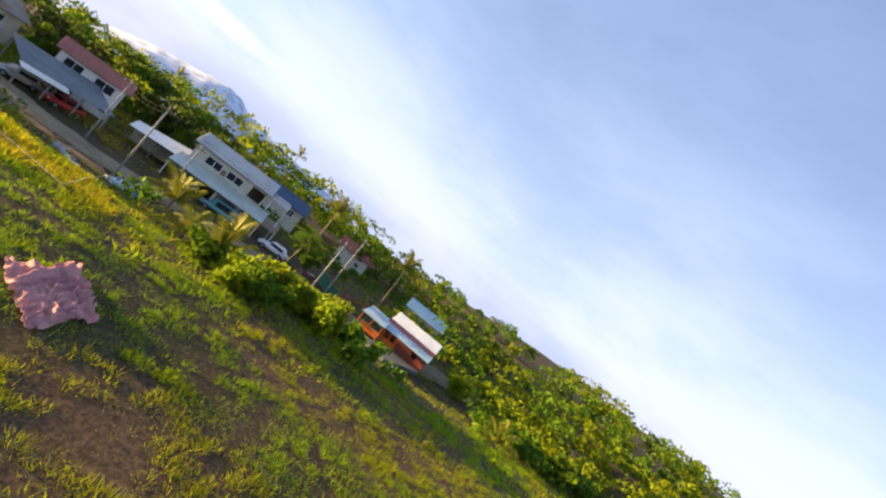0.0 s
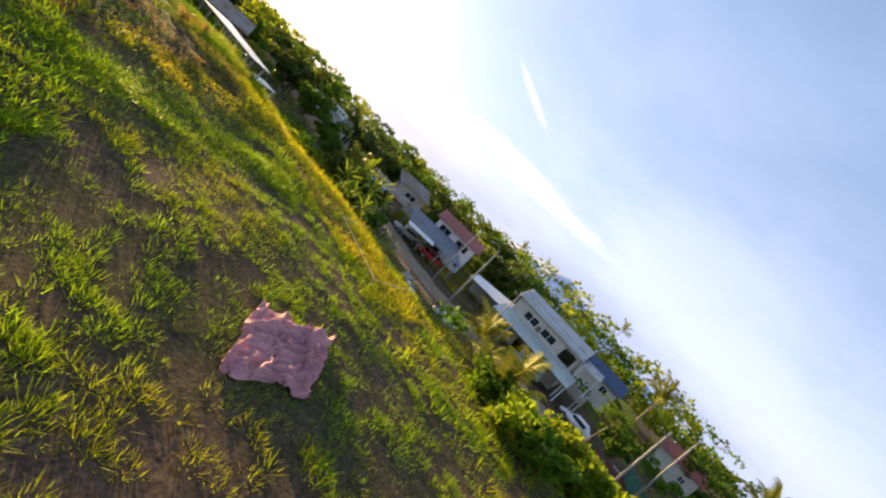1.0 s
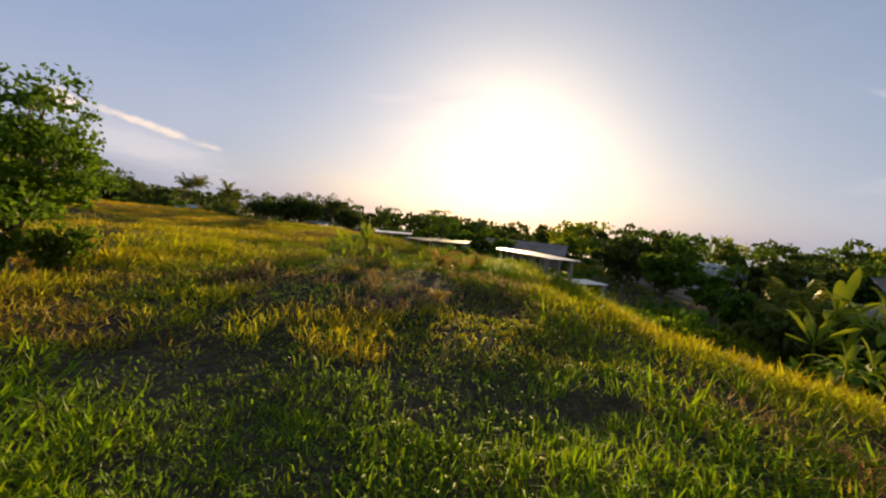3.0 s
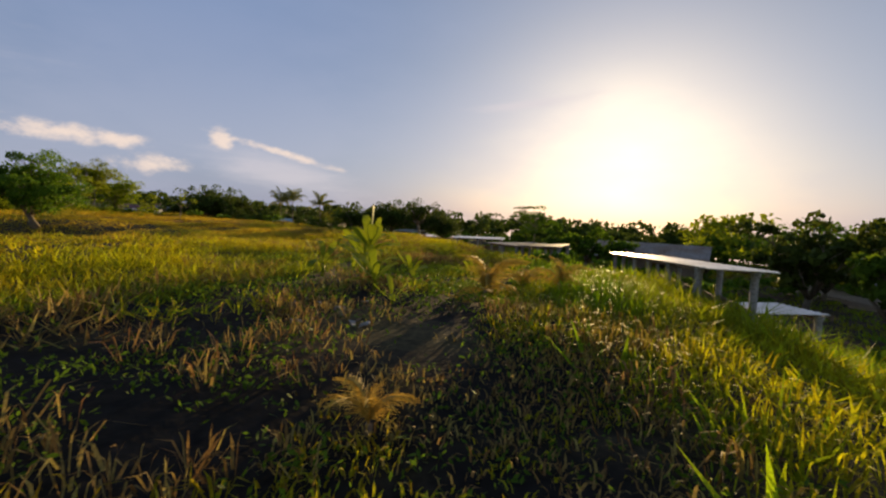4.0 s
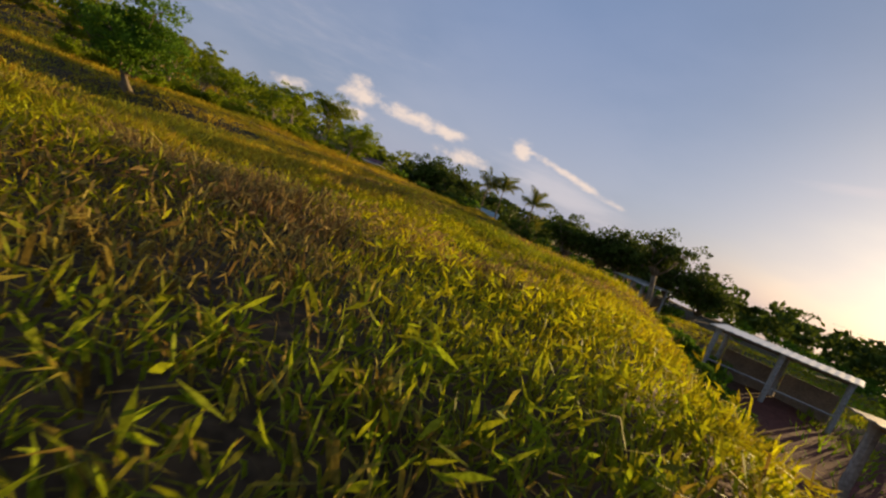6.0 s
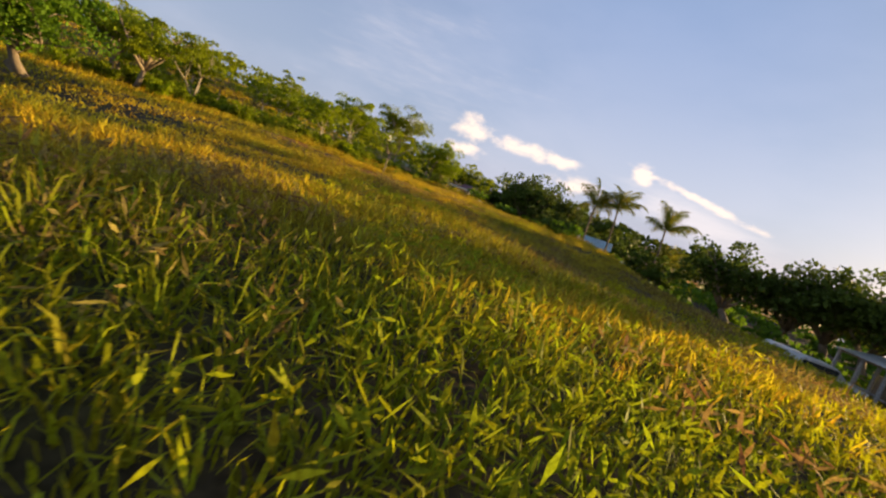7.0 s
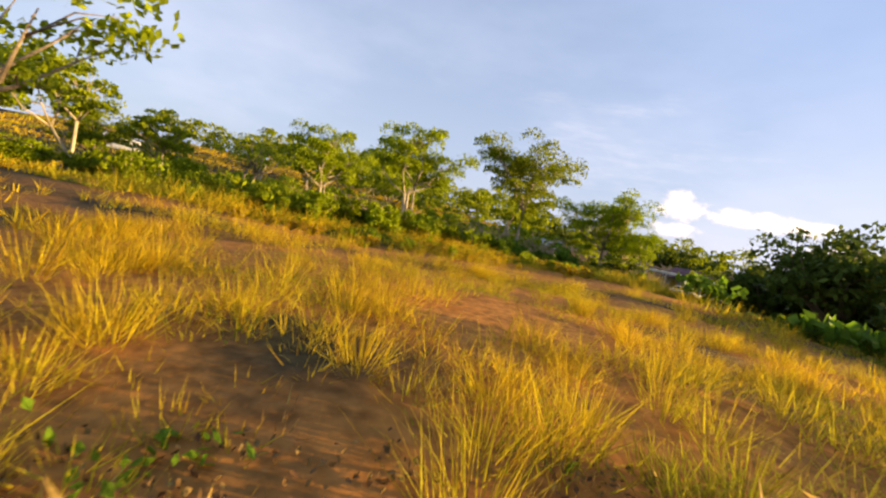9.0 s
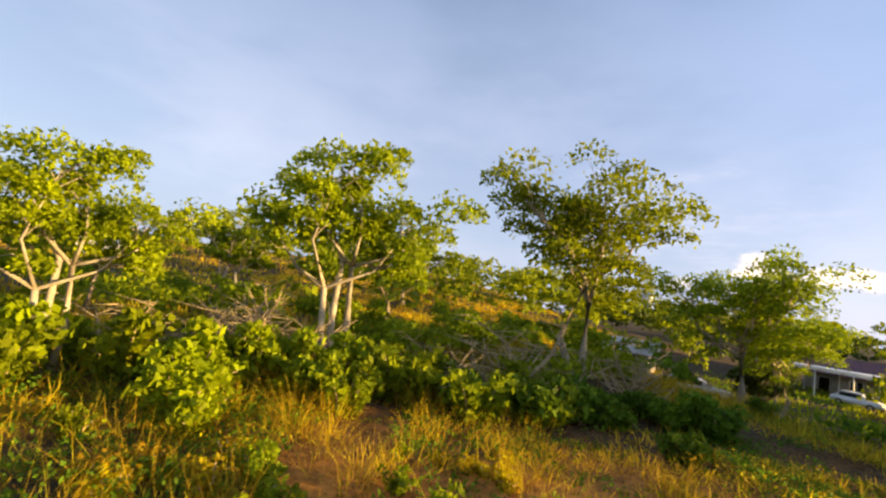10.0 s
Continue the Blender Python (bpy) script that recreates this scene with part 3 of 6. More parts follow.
# the dark clump between the meadow and the palms
for x, y, s in ((-42.0, 125.4, 1.4), (-39.6, 128.4, 1.25), (-45.0, 131.2, 1.4), (-52.2, 128.4, 0.7), (-36.6, 126.6, 0.9)):
    again(dark_top, x, y, 50 * x, s, "dark dense broadleaf tree in a clump beside the palms")
for x, y, s in ((-45.0, 129.5, 0.5), (-40.0, 126.0, 0.45), (-35.0, 123.5, 0.42), (-53.4, 127.4, 0.6), (-50.6, 128.8, 0.66), (-49.0, 131.4, 0.75), (-11.4, 110.6, 0.5), (-27.4, 114.0, 0.5), (-24.0, 113.0, 0.46), (-20.8, 112.0, 0.5), (-29.6, 116.6, 0.6), (-22.6, 115.6, 0.6), (-7.2, 107.4, 0.5)):
    again(dark_far, x, y, 40 * x, s, "dark dense tree at the edge of the meadow")
# two trees by the farm track; the others are added to shade the field
for x, y, s in ((8.2, 108.6, 1.04), (11.6, 106.0, 0.98), (15.0, 107.4, 0.82), (1.6, 110.8, 1.04), (-0.8, 108.6, 1.0), (5.0, 111.4, 1.1)):
    again(dark_top, x, y, 70 * s * x, s, "dark broadleaf tree in a row placed to shade the field")
again(dark_far, 61.0, 53.2, 195, 0.95, "dark round-headed tree over the village roofs")
again(round_far, 46.9, 43.6, 250, 0.8)
again(round_far, 44.6, 38.6, 200, 0.55)
again(dark_far, 58.3, 45.6, 45, 0.75)
again(round_far, 64.6, 47.0, 300, 0.95)
again(dark_far, 73.6, 37.8, 20, 0.95)
again(round_far, 80.0, 41.0, 20, 1.2)
again(round_far, 68.6, 36.4, 70, 0.8, "bright yellow-green tree beside the red roof")
again(dark_far, 93.8, 36.0, 170, 0.9)
again(dark_far, 78.0, 24.0, 70, 0.95)
again(dark_far, 80.0, 15.0, 270, 0.9)
again(round_far, 76.0, 20.0, 170, 0.85)
again(dark_far, 56.0, 68.0, 10, 0.75)
again(round_far, 50.0, 78.0, 10, 0.8)
again(dark_far, 46.0, 90.0, 100, 0.7)
for x, y, s in ((31.5, 75.5, 0.62), (34.5, 73.0, 0.7), (28.0, 79.0, 0.6), (38.0, 75.0, 0.7), (33.0, 80.0, 0.75)):
    again(round_far, x, y, 60 * x, s)
again(feather, 53.5, -1.7, 200, 1.05, "tall light-leaved tree by the pole")
again(round_far, 58.0, -3.5, 100, 0.75)

palm("coconut palm with grey trunk behind the farm shed", -16.0, 107.0, 6.9 - float(gz(-16.0, 107.0)), 61, size=0.95, count=22, lean=0.05, trunk=0.11)
palm("coconut palm with grey trunk behind the farm shed", -14.6, 109.6, 7.4 - float(gz(-14.6, 109.6)), 62, size=0.95, count=22, lean=0.05, trunk=0.11)
palm("coconut palm with grey trunk behind the farm shed", -8.9, 109.5, 6.6, 63, size=1.0, count=20, lean=0.05, trunk=0.11)
palm("low coconut palm with drooping leaves among dark trees", -9.4, 111.6, 3.4, 64, size=0.9)
palm("tall thin palm with a small ragged head", -15.6, 150.0, 7.6, 60, "slender palms", 0.45, 9, 0.03, trunk=0.07, name="slender_palm")
palm("tall thin palm with a small ragged head", 98.0, 34.5, 9.5, 65, "slender palms", 0.7, 9, 0.03, trunk=0.08, name="slender_palm")
palm("tall thin palm with a small ragged head", 98.0, 9.0, 12.0, 66, "slender palms", 0.8, 9, 0.03, trunk=0.08, name="slender_palm")
palm("coconut palm with yellowing head above the hedges", 66.0, -16.2, 8.6, 67, size=1.15)
palm("coconut palm with yellowing head above the hedges", 70.0, -3.2, 9.0, 68, size=1.1)
palm("young coconut palm with yellow-green leaves by the road", 44.5, 9.6, 1.6, 69, "young palms", 1.15, 15)
palm("young coconut palm with yellow-green leaves by the road", 33.0, 3.0, 0.7, 70, "young palms", 1.2, 15)
palm("young coconut palm with yellow-green leaves by the road", 36.0, 5.8, 0.6, 71, "young palms", 0.95, 13)
palm("bright yellow-green palm in the dry grass", 36.5, -26.0, 0.6, 72, "young palms", 0.9, 13)
palm("young coconut palm with dry golden leaf tips", 22.6, 34.2, 0.3, 73, "young palms", 0.60, 12, meshes=FRONDS_DRY, trunk=0.07, name="young_coconut")
palm("young coconut palm with dry golden leaf tips", 24.8, 35.4, 0.3, 74, "young palms", 0.50, 10, meshes=FRONDS_DRY, trunk=0.07, name="young_coconut")
palm("young coconut palm with dry golden leaf tips", 23.9, 36.8, 0.2, 75, "young palms", 0.38, 9, meshes=FRONDS_DRY, trunk=0.07, name="young_coconut")
palm("young coconut palm with dry golden leaf tips", 21.3, 26.4, 0.15, 76, "young palms", 0.28, 6, meshes=FRONDS_DRY, trunk=0.05, name="young_coconut")

banana("tall banana plant with broad green leaves on the bank", 18.9, 36.2, 1.15, 81, 14, 0.78)
banana("banana plant with broad green leaves on the bank", 18.2, 38.2, 0.9, 82, 12, 0.74)
banana("banana plant with broad green leaves on the bank", 17.6, 39.8, 0.85, 83, 11, 0.72)
banana("banana plant with broad green leaves on the bank", 17.2, 36.6, 0.5, 80, 8, 0.6)
banana("small banana plant with upright leaves in tall grass", 19.6, 33.8, 0.35, 84, 8, 0.6)
banana("small banana plant with upright leaves and one orange leaf", 22.2, 37.6, 0.35, 85, 9, 0.45)
banana("small banana plant with upright leaves in tall grass", 20.2, 36.6, 0.4, 86, 9, 0.52)
banana("small banana plant with upright leaves in tall grass", 20.4, 32.2, 0.15, 87, 7, 0.42)
banana("banana plant in a roadside clump with torn leaves", 35.6, 21.6, 1.5, 88, 10, 0.9)
banana("banana plant in a roadside clump with torn leaves", 37.4, 22.8, 1.4, 89, 9, 0.85)
banana("banana plant in a roadside clump with torn leaves", 36.8, 24.6, 1.7, 90, 9, 0.9)
banana("banana plant in a roadside clump with torn leaves", 34.6, 23.8, 1.2, 91, 8, 0.8)
palm("young coconut palm with yellow-green leaves by the road", 43.0, 33.0, 1.3, 77, "young palms", 1.1, 15)
palm("young coconut palm with yellow-green leaves by the road", 45.6, 35.4, 1.8, 78, "young palms", 1.15, 15)
banana("banana plant in a roadside clump with torn leaves", 47.0, 33.4, 1.9, 93, 10, 1.0)
for x, y, h, n, s in ((40.4, 26.4, 3.0, 94, 1.4), (42.0, 28.0, 3.4, 95, 1.5), (43.4, 26.6, 2.6, 96, 1.3), (41.2, 29.6, 3.6, 97, 1.4), (44.0, 30.4, 2.8, 98, 1.4), (39.0, 28.6, 2.2, 99, 1.2)):
    banana("tall banana plant in a dense roadside clump", x, y, h, n, 9, s)
banana("banana plant in a roadside clump with torn leaves", 39.6, 27.6, 1.5, 92, 8, 0.9)

# shrubs on the slope and at the bank
belt = [bush("leafy green shrub in a belt below the trees", -41.5, 90.0, 1.5, 1.2, 101, M["leaf_light"], 1050, 0.15),
        bush("leafy green shrub in a belt below the trees", -43.0, 96.5, 1.4, 1.2, 102, M["leaf_light"], 1050, 0.15),
        bush("low yellow-green shrub in dry grass", -38.4, 92.6, 0.7, 0.5, 103, M["leaf_light"], 700, 0.075)]
# deeper leaf colour stands in for shade on the far end of the belt
belt_shaded = bush("leafy belt shrub, shade put into its deeper green leaves", -44.6, 100.0, 1.2, 1.2, 107, M["leaf"], 1300, 0.135)
bank_shrub = bush("small leafy shrub on the grassy bank", 20.4, 68.0, 1.3, 1.0, 104, M["leaf"], 800, 0.17)
r = np.random.default_rng(5)
for i in range(68):
    s = i / 67
    x, y = -39.6 - 7.0 * s + r.normal() * 1.6 - 0.5, 80.0 + 26.0 * s + r.normal() * 1.0
    k = i % 2
    again(belt[k] if s < 0.55 or i % 3 == 0 else belt_shaded, x, y, r.uniform(0, 360), r.uniform(0.55, 1.15) * (1 - 0.5 * max(0, s - 0.6) / 0.4))
for i in range(34):
    x, y = -36.8 + r.normal() * 1.7, 84.0 + 18.0 * i / 34 + r.normal() * 0.7
    again(belt[2], x, y, r.uniform(0, 360), r.uniform(0.45, 1.2))
for i in range(16):
    again(bank_shrub, 33.6 + 8.5 * i / 15 + r.normal() * 0.4, 64.2 - 8.6 * i / 15 + r.normal() * 0.5, r.uniform(0, 360), r.uniform(0.9, 1.4))
field_edge = bush("bright green shrub along the field edge", -37.0, 69.0, 1.6, 1.5, 108, M["leaf_light"], 1000, 0.16)
for i in range(22):
    again(field_edge, -37.5 - 4.0 * r.uniform(0, 1) - 3.0 * i / 21, 62.0 + 19.0 * i / 21 + r.normal() * 0.6, r.uniform(0, 360), r.uniform(0.6, 1.2))
slope_shrub = bush("dark green shrub on the slope below the field", -44.0, 104.0, 1.3, 1.2, 105, M["leaf"], 1100, 0.15)
for i in range(40):
    spot = (r.uniform(-60, -34), r.uniform(103.0, 122.0), r.uniform(0, 360), r.uniform(0.4, 0.85))
    if i % 2:
        again(slope_shrub, *spot)
dry_weed = bush("low golden weed with small dry leaves", -35.5, 93.0, 0.5, 0.45, 106, M["weed_gold"], 520, 0.05)
for i in range(46):
    again(dry_weed, r.uniform(-40.5, -33.5), r.uniform(84.0, 103.0), r.uniform(0, 360), r.uniform(0.5, 1.3))
hedge = bush("broad roadside shrub with dense green leaves", 30.5, -1.0, 2.1, 1.8, 111, M["leaf"], 1000, 0.27)
hedge_b = bush("broad roadside shrub with yellow-green leaves", 33.5, -6.0, 2.3, 2.0, 112, M["leaf_light"], 1000, 0.27)
for i in range(26):
    s = i / 25
    again((hedge, hedge_b)[i % 2], 31.5 + 9 * s + r.normal() * 2.0, 1.5 - 10.5 * s + r.normal() * 2.6, r.uniform(0, 360), r.uniform(0.6, 1.25))
thick = bush("dark dense shrub filling the roadside banana clump", 41.6, 27.4, 2.6, 2.0, 113, M["leaf_dark"], 1300, 0.24)
for x, y, s in ((43.0, 29.2, 1.2), (40.2, 28.6, 0.9), (44.6, 32.0, 1.2), (42.6, 25.6, 0.8), (46.4, 34.2, 1.3), (41.6, 31.4, 1.0), (48.0, 38.0, 1.5), (45.6, 37.0, 1.2)):
    again(thick, x, y, 80 * x, s)
for i in range(16):
    again((hedge, hedge_b)[i % 2], 38 + r.uniform(0, 20), -32 + r.uniform(-8, 6), r.uniform(0, 360), r.uniform(0.7, 1.5))
for i in range(20):
    s = i / 19
    again((hedge, hedge_b)[i % 2], 33.5 + 9 * s + r.normal() * 1.0, 27 + 14 * s + r.normal() * 1.6, r.uniform(0, 360), r.uniform(0.3, 0.6))
for i in range(26):
    s = (i / 25) ** 1.6
    again(bank_shrub, 21.4 - 4 * s + r.normal() * 0.7, 66 + 15 * s + r.normal() * 1.0, r.uniform(0, 360), r.uniform(0.4, 0.8))
for x, y, k in ((25.5, 49.8, 1.35), (26.2, 48.2, 1.3), (26.9, 46.8, 1.1), (27.8, 47.6, 1.3), (28.4, 45.4, 1.0)):
    again(bank_shrub, x, y, 90 * x, k)
for i in range(14):
    again(bank_shrub, -10 - 20 * i / 14 + r.normal(), 102 + 5 * i / 14 + r.normal() * 1.0, r.uniform(0, 360), r.uniform(0.3, 0.6))


# leafless branchy shrubs
def dead_bush(label, x, y, h, seed, n=15):
    t = thing("dry_shrub", label, "shrub", "dry shrubs", m=pose(x, y, float(gz(x, y)) - 0.05))
    q = np.random.default_rng(seed)
    bm = bmesh.new()
    for i in range(n):
        a, e = q.uniform(0, 6.28), q.uniform(0.15, 1.2)
        d = Vector((math.cos(a) * math.cos(e), math.sin(a) * math.cos(e), math.sin(e))) * h * q.uniform(0.6, 1.3)
        p1 = d * 0.5 + Vector((q.normal(), q.normal(), q.normal())) * 0.08 * h
        tube(bm, [(0, 0, 0), p1, d], [0.055, 0.03, 0.01], 5)
        for k in range(4):
            b = p1.lerp(d, q.uniform(0, 1))
            tube(bm, [b, b + Vector((q.normal(), q.normal(), q.uniform(-0.3, 0.9))) * 0.3 * h], [0.02, 0.006], 4)
    part("deadwood", bm, M["twig"], t, smooth=True)
    return t


dead = dead_bush("bare dry branches of a fallen shrub", -46.0, 90.0, 2.2, 131)
for x, y, s in ((-44.0, 88.3, 0.9), (-46.4, 91.8, 0.7), (-45.2, 95.5, 0.9), (-47.0, 98.0, 1.0), (-47.5, 103.0, 0.8), (-44.5, 86.0, 0.9), (-50.0, 88.0, 1.2), (-45.6, 90.6, 1.25), (-48.4, 99.0, 1.35), (-50.6, 104.6, 1.1)):
    again(dead, x, y, 57 * s * x, s)


# the far woods round the village: many small crowns of leaves in one object
def woods(name, label, spots, mat, leaf, per, seed):
    q = np.random.default_rng(seed)
    vs, fs, k = [], [], 0
    for x, y, h, rad in spots:
        g = float(gz(x, y))
        c = np.stack([q.normal(0, rad * 0.45, 9), q.normal(0, rad * 0.45, 9), h * q.uniform(0.3, 0.92, 9)], 1)
        c[0] = (0, 0, h * 0.9)
        v, f = leaf_quads(clump_points(c, rad * q.uniform(0.3, 0.55, 9), per, q, 0.75), leaf, q)
        vs.append(v + np.array([x, y, g]))
        fs.append(f + k)
        k += len(v)
    return tagged(new(name, mesh_from(name, np.concatenate(vs), np.concatenate(fs), mat)), label, "woods", kind="stuff")


q = np.random.default_rng(77)
village, rise = [], []
for i in range(250):                       # behind the houses, east and north-east
    a = radians(q.uniform(-75, 62))
    d = q.uniform(82 if a > -0.5 else 58, 170)
    village.append((10 + d * math.cos(a), 5 + d * math.sin(a), q.uniform(4.5, 9), q.uniform(2.6, 5.0)))
for i in range(46):                        # tall trees close behind the houses
    a = radians(q.uniform(-14, 34))
    d = q.uniform(84, 125)
    village.append((5 + d * math.cos(a), d * math.sin(a), q.uniform(6.5, 9.5) + 3.0 * step(radians(22), radians(14), a), q.uniform(3.6, 5.6)))
for i in range(130):                       # the wooded rise to the south-east
    a = radians(q.uniform(-68, -16))
    d = q.uniform(56, 120)
    rise.append((5 + d * math.cos(a), d * math.sin(a), q.uniform(1.4, 3.4), q.uniform(1.8, 3.2)))
northern = []
for i in range(260):                       # along the low land to the north
    a = radians(q.uniform(48, 118))
    d = q.uniform(95, 230)
    if 20 + d * math.sin(a) < 132 and 15 + d * math.cos(a) < 24:
        continue
    northern.append((15 + d * math.cos(a), 20 + d * math.sin(a), q.uniform(4.5, 8), q.uniform(3, 5)))
for i in range(90):                        # beyond the pale hall
    a = radians(q.uniform(112, 165))
    d = q.uniform(75, 190)
    northern.append((-31 + d * math.cos(a), 94 + d * math.sin(a) + 6, q.uniform(5, 8), q.uniform(3, 5)))
northern = [s for s in northern if not (-102 < s[0] < -45 and 104 < s[1] < 178)]
hillside = []
thicket = []
for i in range(60):                        # undergrowth round the trees on the slope
    x, y = q.uniform(-68, -49), q.uniform(70, 106)
    thicket.append((x, y, q.uniform(0.8, 2.6), q.uniform(1.0, 1.9)))
for i in range(150):                       # the western hill
    x, y = q.uniform(-190, -58), q.uniform(10, 140)
    if not (-100 < x < -60 and 50 < y < 84):
        hillside.append((x, y, q.uniform(4, 8), q.uniform(2.5, 4.5)))
for k, m in enumerate((M["leaf_light"], M["leaf"], M["leaf"], M["leaf_dark"])):
    woods("village_woods", "mixed green trees behind the village houses", village[k::4], m, 0.47, 300, 201 + 10 * k)
for i in range(46):                        # the rise behind the pale hall
    hillside.append((q.uniform(-160, -104), q.uniform(118, 195), q.uniform(7, 11), q.uniform(3.0, 5.0)))
woods("village_woods", "sunlit yellow-green bushes on the rise", rise, M["leaf_light"], 0.34, 220, 207)
scrub = []
for i in range(420):
    x, y = q.uniform(36, 110), q.uniform(-60, 120)
    if not (42 < x < 74 and -30 < y < 66):
        scrub.append((x, y, q.uniform(0.8, 2.2), q.uniform(1.2, 2.4)))
for i in range(160):
    x, y = q.uniform(-60, 60), q.uniform(104, 170)
    scrub.append((x, y, q.uniform(0.6, 1.6), q.uniform(1.2, 2.4)))
woods("scrub", "low green scrub between trees and houses", scrub, M["leaf"], 0.33, 115, 204)
woods("northern_woods", "dark distant trees along the low land", northern, M["leaf_dark"], 0.70, 190, 202)
woods("hill_woods", "sunlit trees and thickets on the hill", hillside, M["leaf_light"], 0.38, 330, 203)
woods("thicket", "sunlit green undergrowth among slender trunks", thicket, M["leaf_light"], 0.16, 520, 205)
# ---------------------------------------------------------------- grass
M["grass_lush"] = material("grass_lush", (0.26, 0.37, 0.012), 0.55, (0.17, 0.28, 0.012), 0.45, island=0.35, trans=0.5, bump=0, third=(0.30, 0.31, 0.015))
M["grass_tall"] = material("grass_tall", (0.38, 0.38, 0.014), 0.6, (0.46, 0.36, 0.018), 0.3, island=0.4, trans=0.55, bump=0, third=(0.24, 0.27, 0.016))
M["grass_brown"] = material("grass_brown", (0.32, 0.18, 0.06), 0.65, (0.26, 0.20, 0.06), 0.5, island=0.45, trans=0.4, bump=0, third=(0.30, 0.22, 0.03))
M["grass_dry"] = material("grass_dry", (0.60, 0.38, 0.03), 0.65, (0.48, 0.36, 0.03), 0.4, island=0.4, trans=0.5, bump=0, third=(0.30, 0.28, 0.025))
VILLAGE_ROAD = [(60, -60), (58.5, -30), (55.5, -8), (52.5, 8), (49.8, 18), (50.2, 26), (52.5, 34), (56, 46), (60, 64), (66, 95), (70, 140)]
TRACK = np.array([(10, -6), (18, 10), (21, 22), (23, 36), (21.5, 48), (14, 62), (7, 72.5), (-5, 83), (-20, 91), (-36, 95)], float)


def from_track(x, y):
    """Distance from the open line along the shelf."""
    best = np.full(len(x), 1e9)
    for a, b in zip(TRACK, TRACK[1:]):
        d = b - a
        t = np.clip(((x - a[0]) * d[0] + (y - a[1]) * d[1]) / (d @ d), 0, 1)
        best = np.minimum(best, np.hypot(x - a[0] - t * d[0], y - a[1] - t * d[1]))
    return best


def patchy(x, y, f, s):
    """Smooth patches between 0 and 1 over the plan, from a lattice of random heights."""
    lat = np.random.default_rng(900 + int(s * 10)).uniform(0, 1, (64, 64))
    total = np.zeros(len(x))
    for k, (g, w) in enumerate(((0.32, 0.62), (0.83, 0.38))):
        u, v = x * f * g + 17.3 * k, y * f * g + 5.1 * k
        i, j = np.floor(u).astype(int), np.floor(v).astype(int)
        a, b = u - i, v - j
        a, b = a * a * (3 - 2 * a), b * b * (3 - 2 * b)
        h = lambda p, q: lat[p % 64, q % 64]
        total += w * ((h(i, j) * (1 - a) + h(i + 1, j) * a) * (1 - b) + (h(i, j + 1) * (1 - a) + h(i + 1, j + 1) * a) * b)
    return np.clip((total - 0.5) * 1.7 + 0.5, 0, 1)


def blades(x, y, h, per, width, seed, fan=0.5, root=0.08, climb=0.0, slim=False):
    """Tufts at x, y: blades that rise and bend outwards, three triangles each."""
    q = np.random.default_rng(seed)
    n = len(x) * per
    bx, by, bh = np.repeat(x, per), np.repeat(y, per), np.repeat(h, per) * q.uniform(0.45, 1.15, n)
    a = q.uniform(0, 6.2832, n)
    rt = root * np.sqrt(q.uniform(0, 1, n))
    bx, by = bx + rt * np.cos(a) * 2, by + rt * np.sin(a) * 2
    bz = gz(bx, by) - 0.03
    lift = climb * q.uniform(0, 1, n) * bh
    bz, bh = bz + lift, bh - 0.6 * lift
    out = fan * q.uniform(0.15, 1.0, n) * bh
    dx, dy = np.cos(a), np.sin(a)
    w = width * q.uniform(0.6, 1.4, n) * 0.5
    turn = a + q.uniform(-1.2, 1.2, n)
    sx, sy = -np.sin(turn) * w, np.cos(turn) * w
    mx, my, mz = bx + dx * out * 0.35, by + dy * out * 0.35, bz + bh * 0.62
    tx, ty, tz = bx + dx * out, by + dy * out, bz + bh * (1.0 - 0.35 * (out / (bh + 1e-6)))
    if slim:
        v = np.stack([np.stack([bx - sx, by - sy, bz], 1), np.stack([bx + sx, by + sy, bz], 1), np.stack([tx, ty, tz], 1)], 1).reshape(-1, 3)
        return v, np.arange(3 * n).reshape(n, 3)
    v = np.stack([np.stack([bx - sx, by - sy, bz], 1), np.stack([bx + sx, by + sy, bz], 1), np.stack([mx + sx * 0.9, my + sy * 0.9, mz], 1), np.stack([mx - sx * 0.9, my - sy * 0.9, mz], 1), np.stack([tx, ty, tz], 1)], 1).reshape(-1, 3)
    k = 5 * np.arange(n)[:, None]
    f = np.concatenate([k + np.array([[0, 1, 2]]), k + np.array([[0, 2, 3]]), k + np.array([[3, 2, 4]])], 0)
    return v, f


def scatter(n, x0, x1, y0, y1, seed):
    q = np.random.default_rng(seed)
    return q.uniform(x0, x1, n), q.uniform(y0, y1, n), q.uniform(0, 1, n)


def lawn(name, label, batches, mat):
    vs, fs, k = [], [], 0
    for v, f in batches:
        vs.append(v)
        fs.append(f + k)
        k += len(v)
    return tagged(new(name, mesh_from(name, np.concatenate(vs), np.concatenate(fs), mat)), label, "grass", kind="stuff")


def dry_part(x, y, u):
    """How far the grass has dried: more to the west and up the field."""
    return patchy(x, y, 0.33, 3) * 0.55 - 0.05 * step(74, 79, y) * step(-16, -9, x) + 0.55 * step(16, -18, x) + 0.42 * step(64, 70, y) * step(5, 1, x) * step(79, 74, y) + 0.42 * step(56, 63, y) * step(12, 4, x) * step(79, 74, y) + 0.55 * step(-6, -9, x) * step(83, 87, y) + 0.25 * (u - 0.5) > 0.62


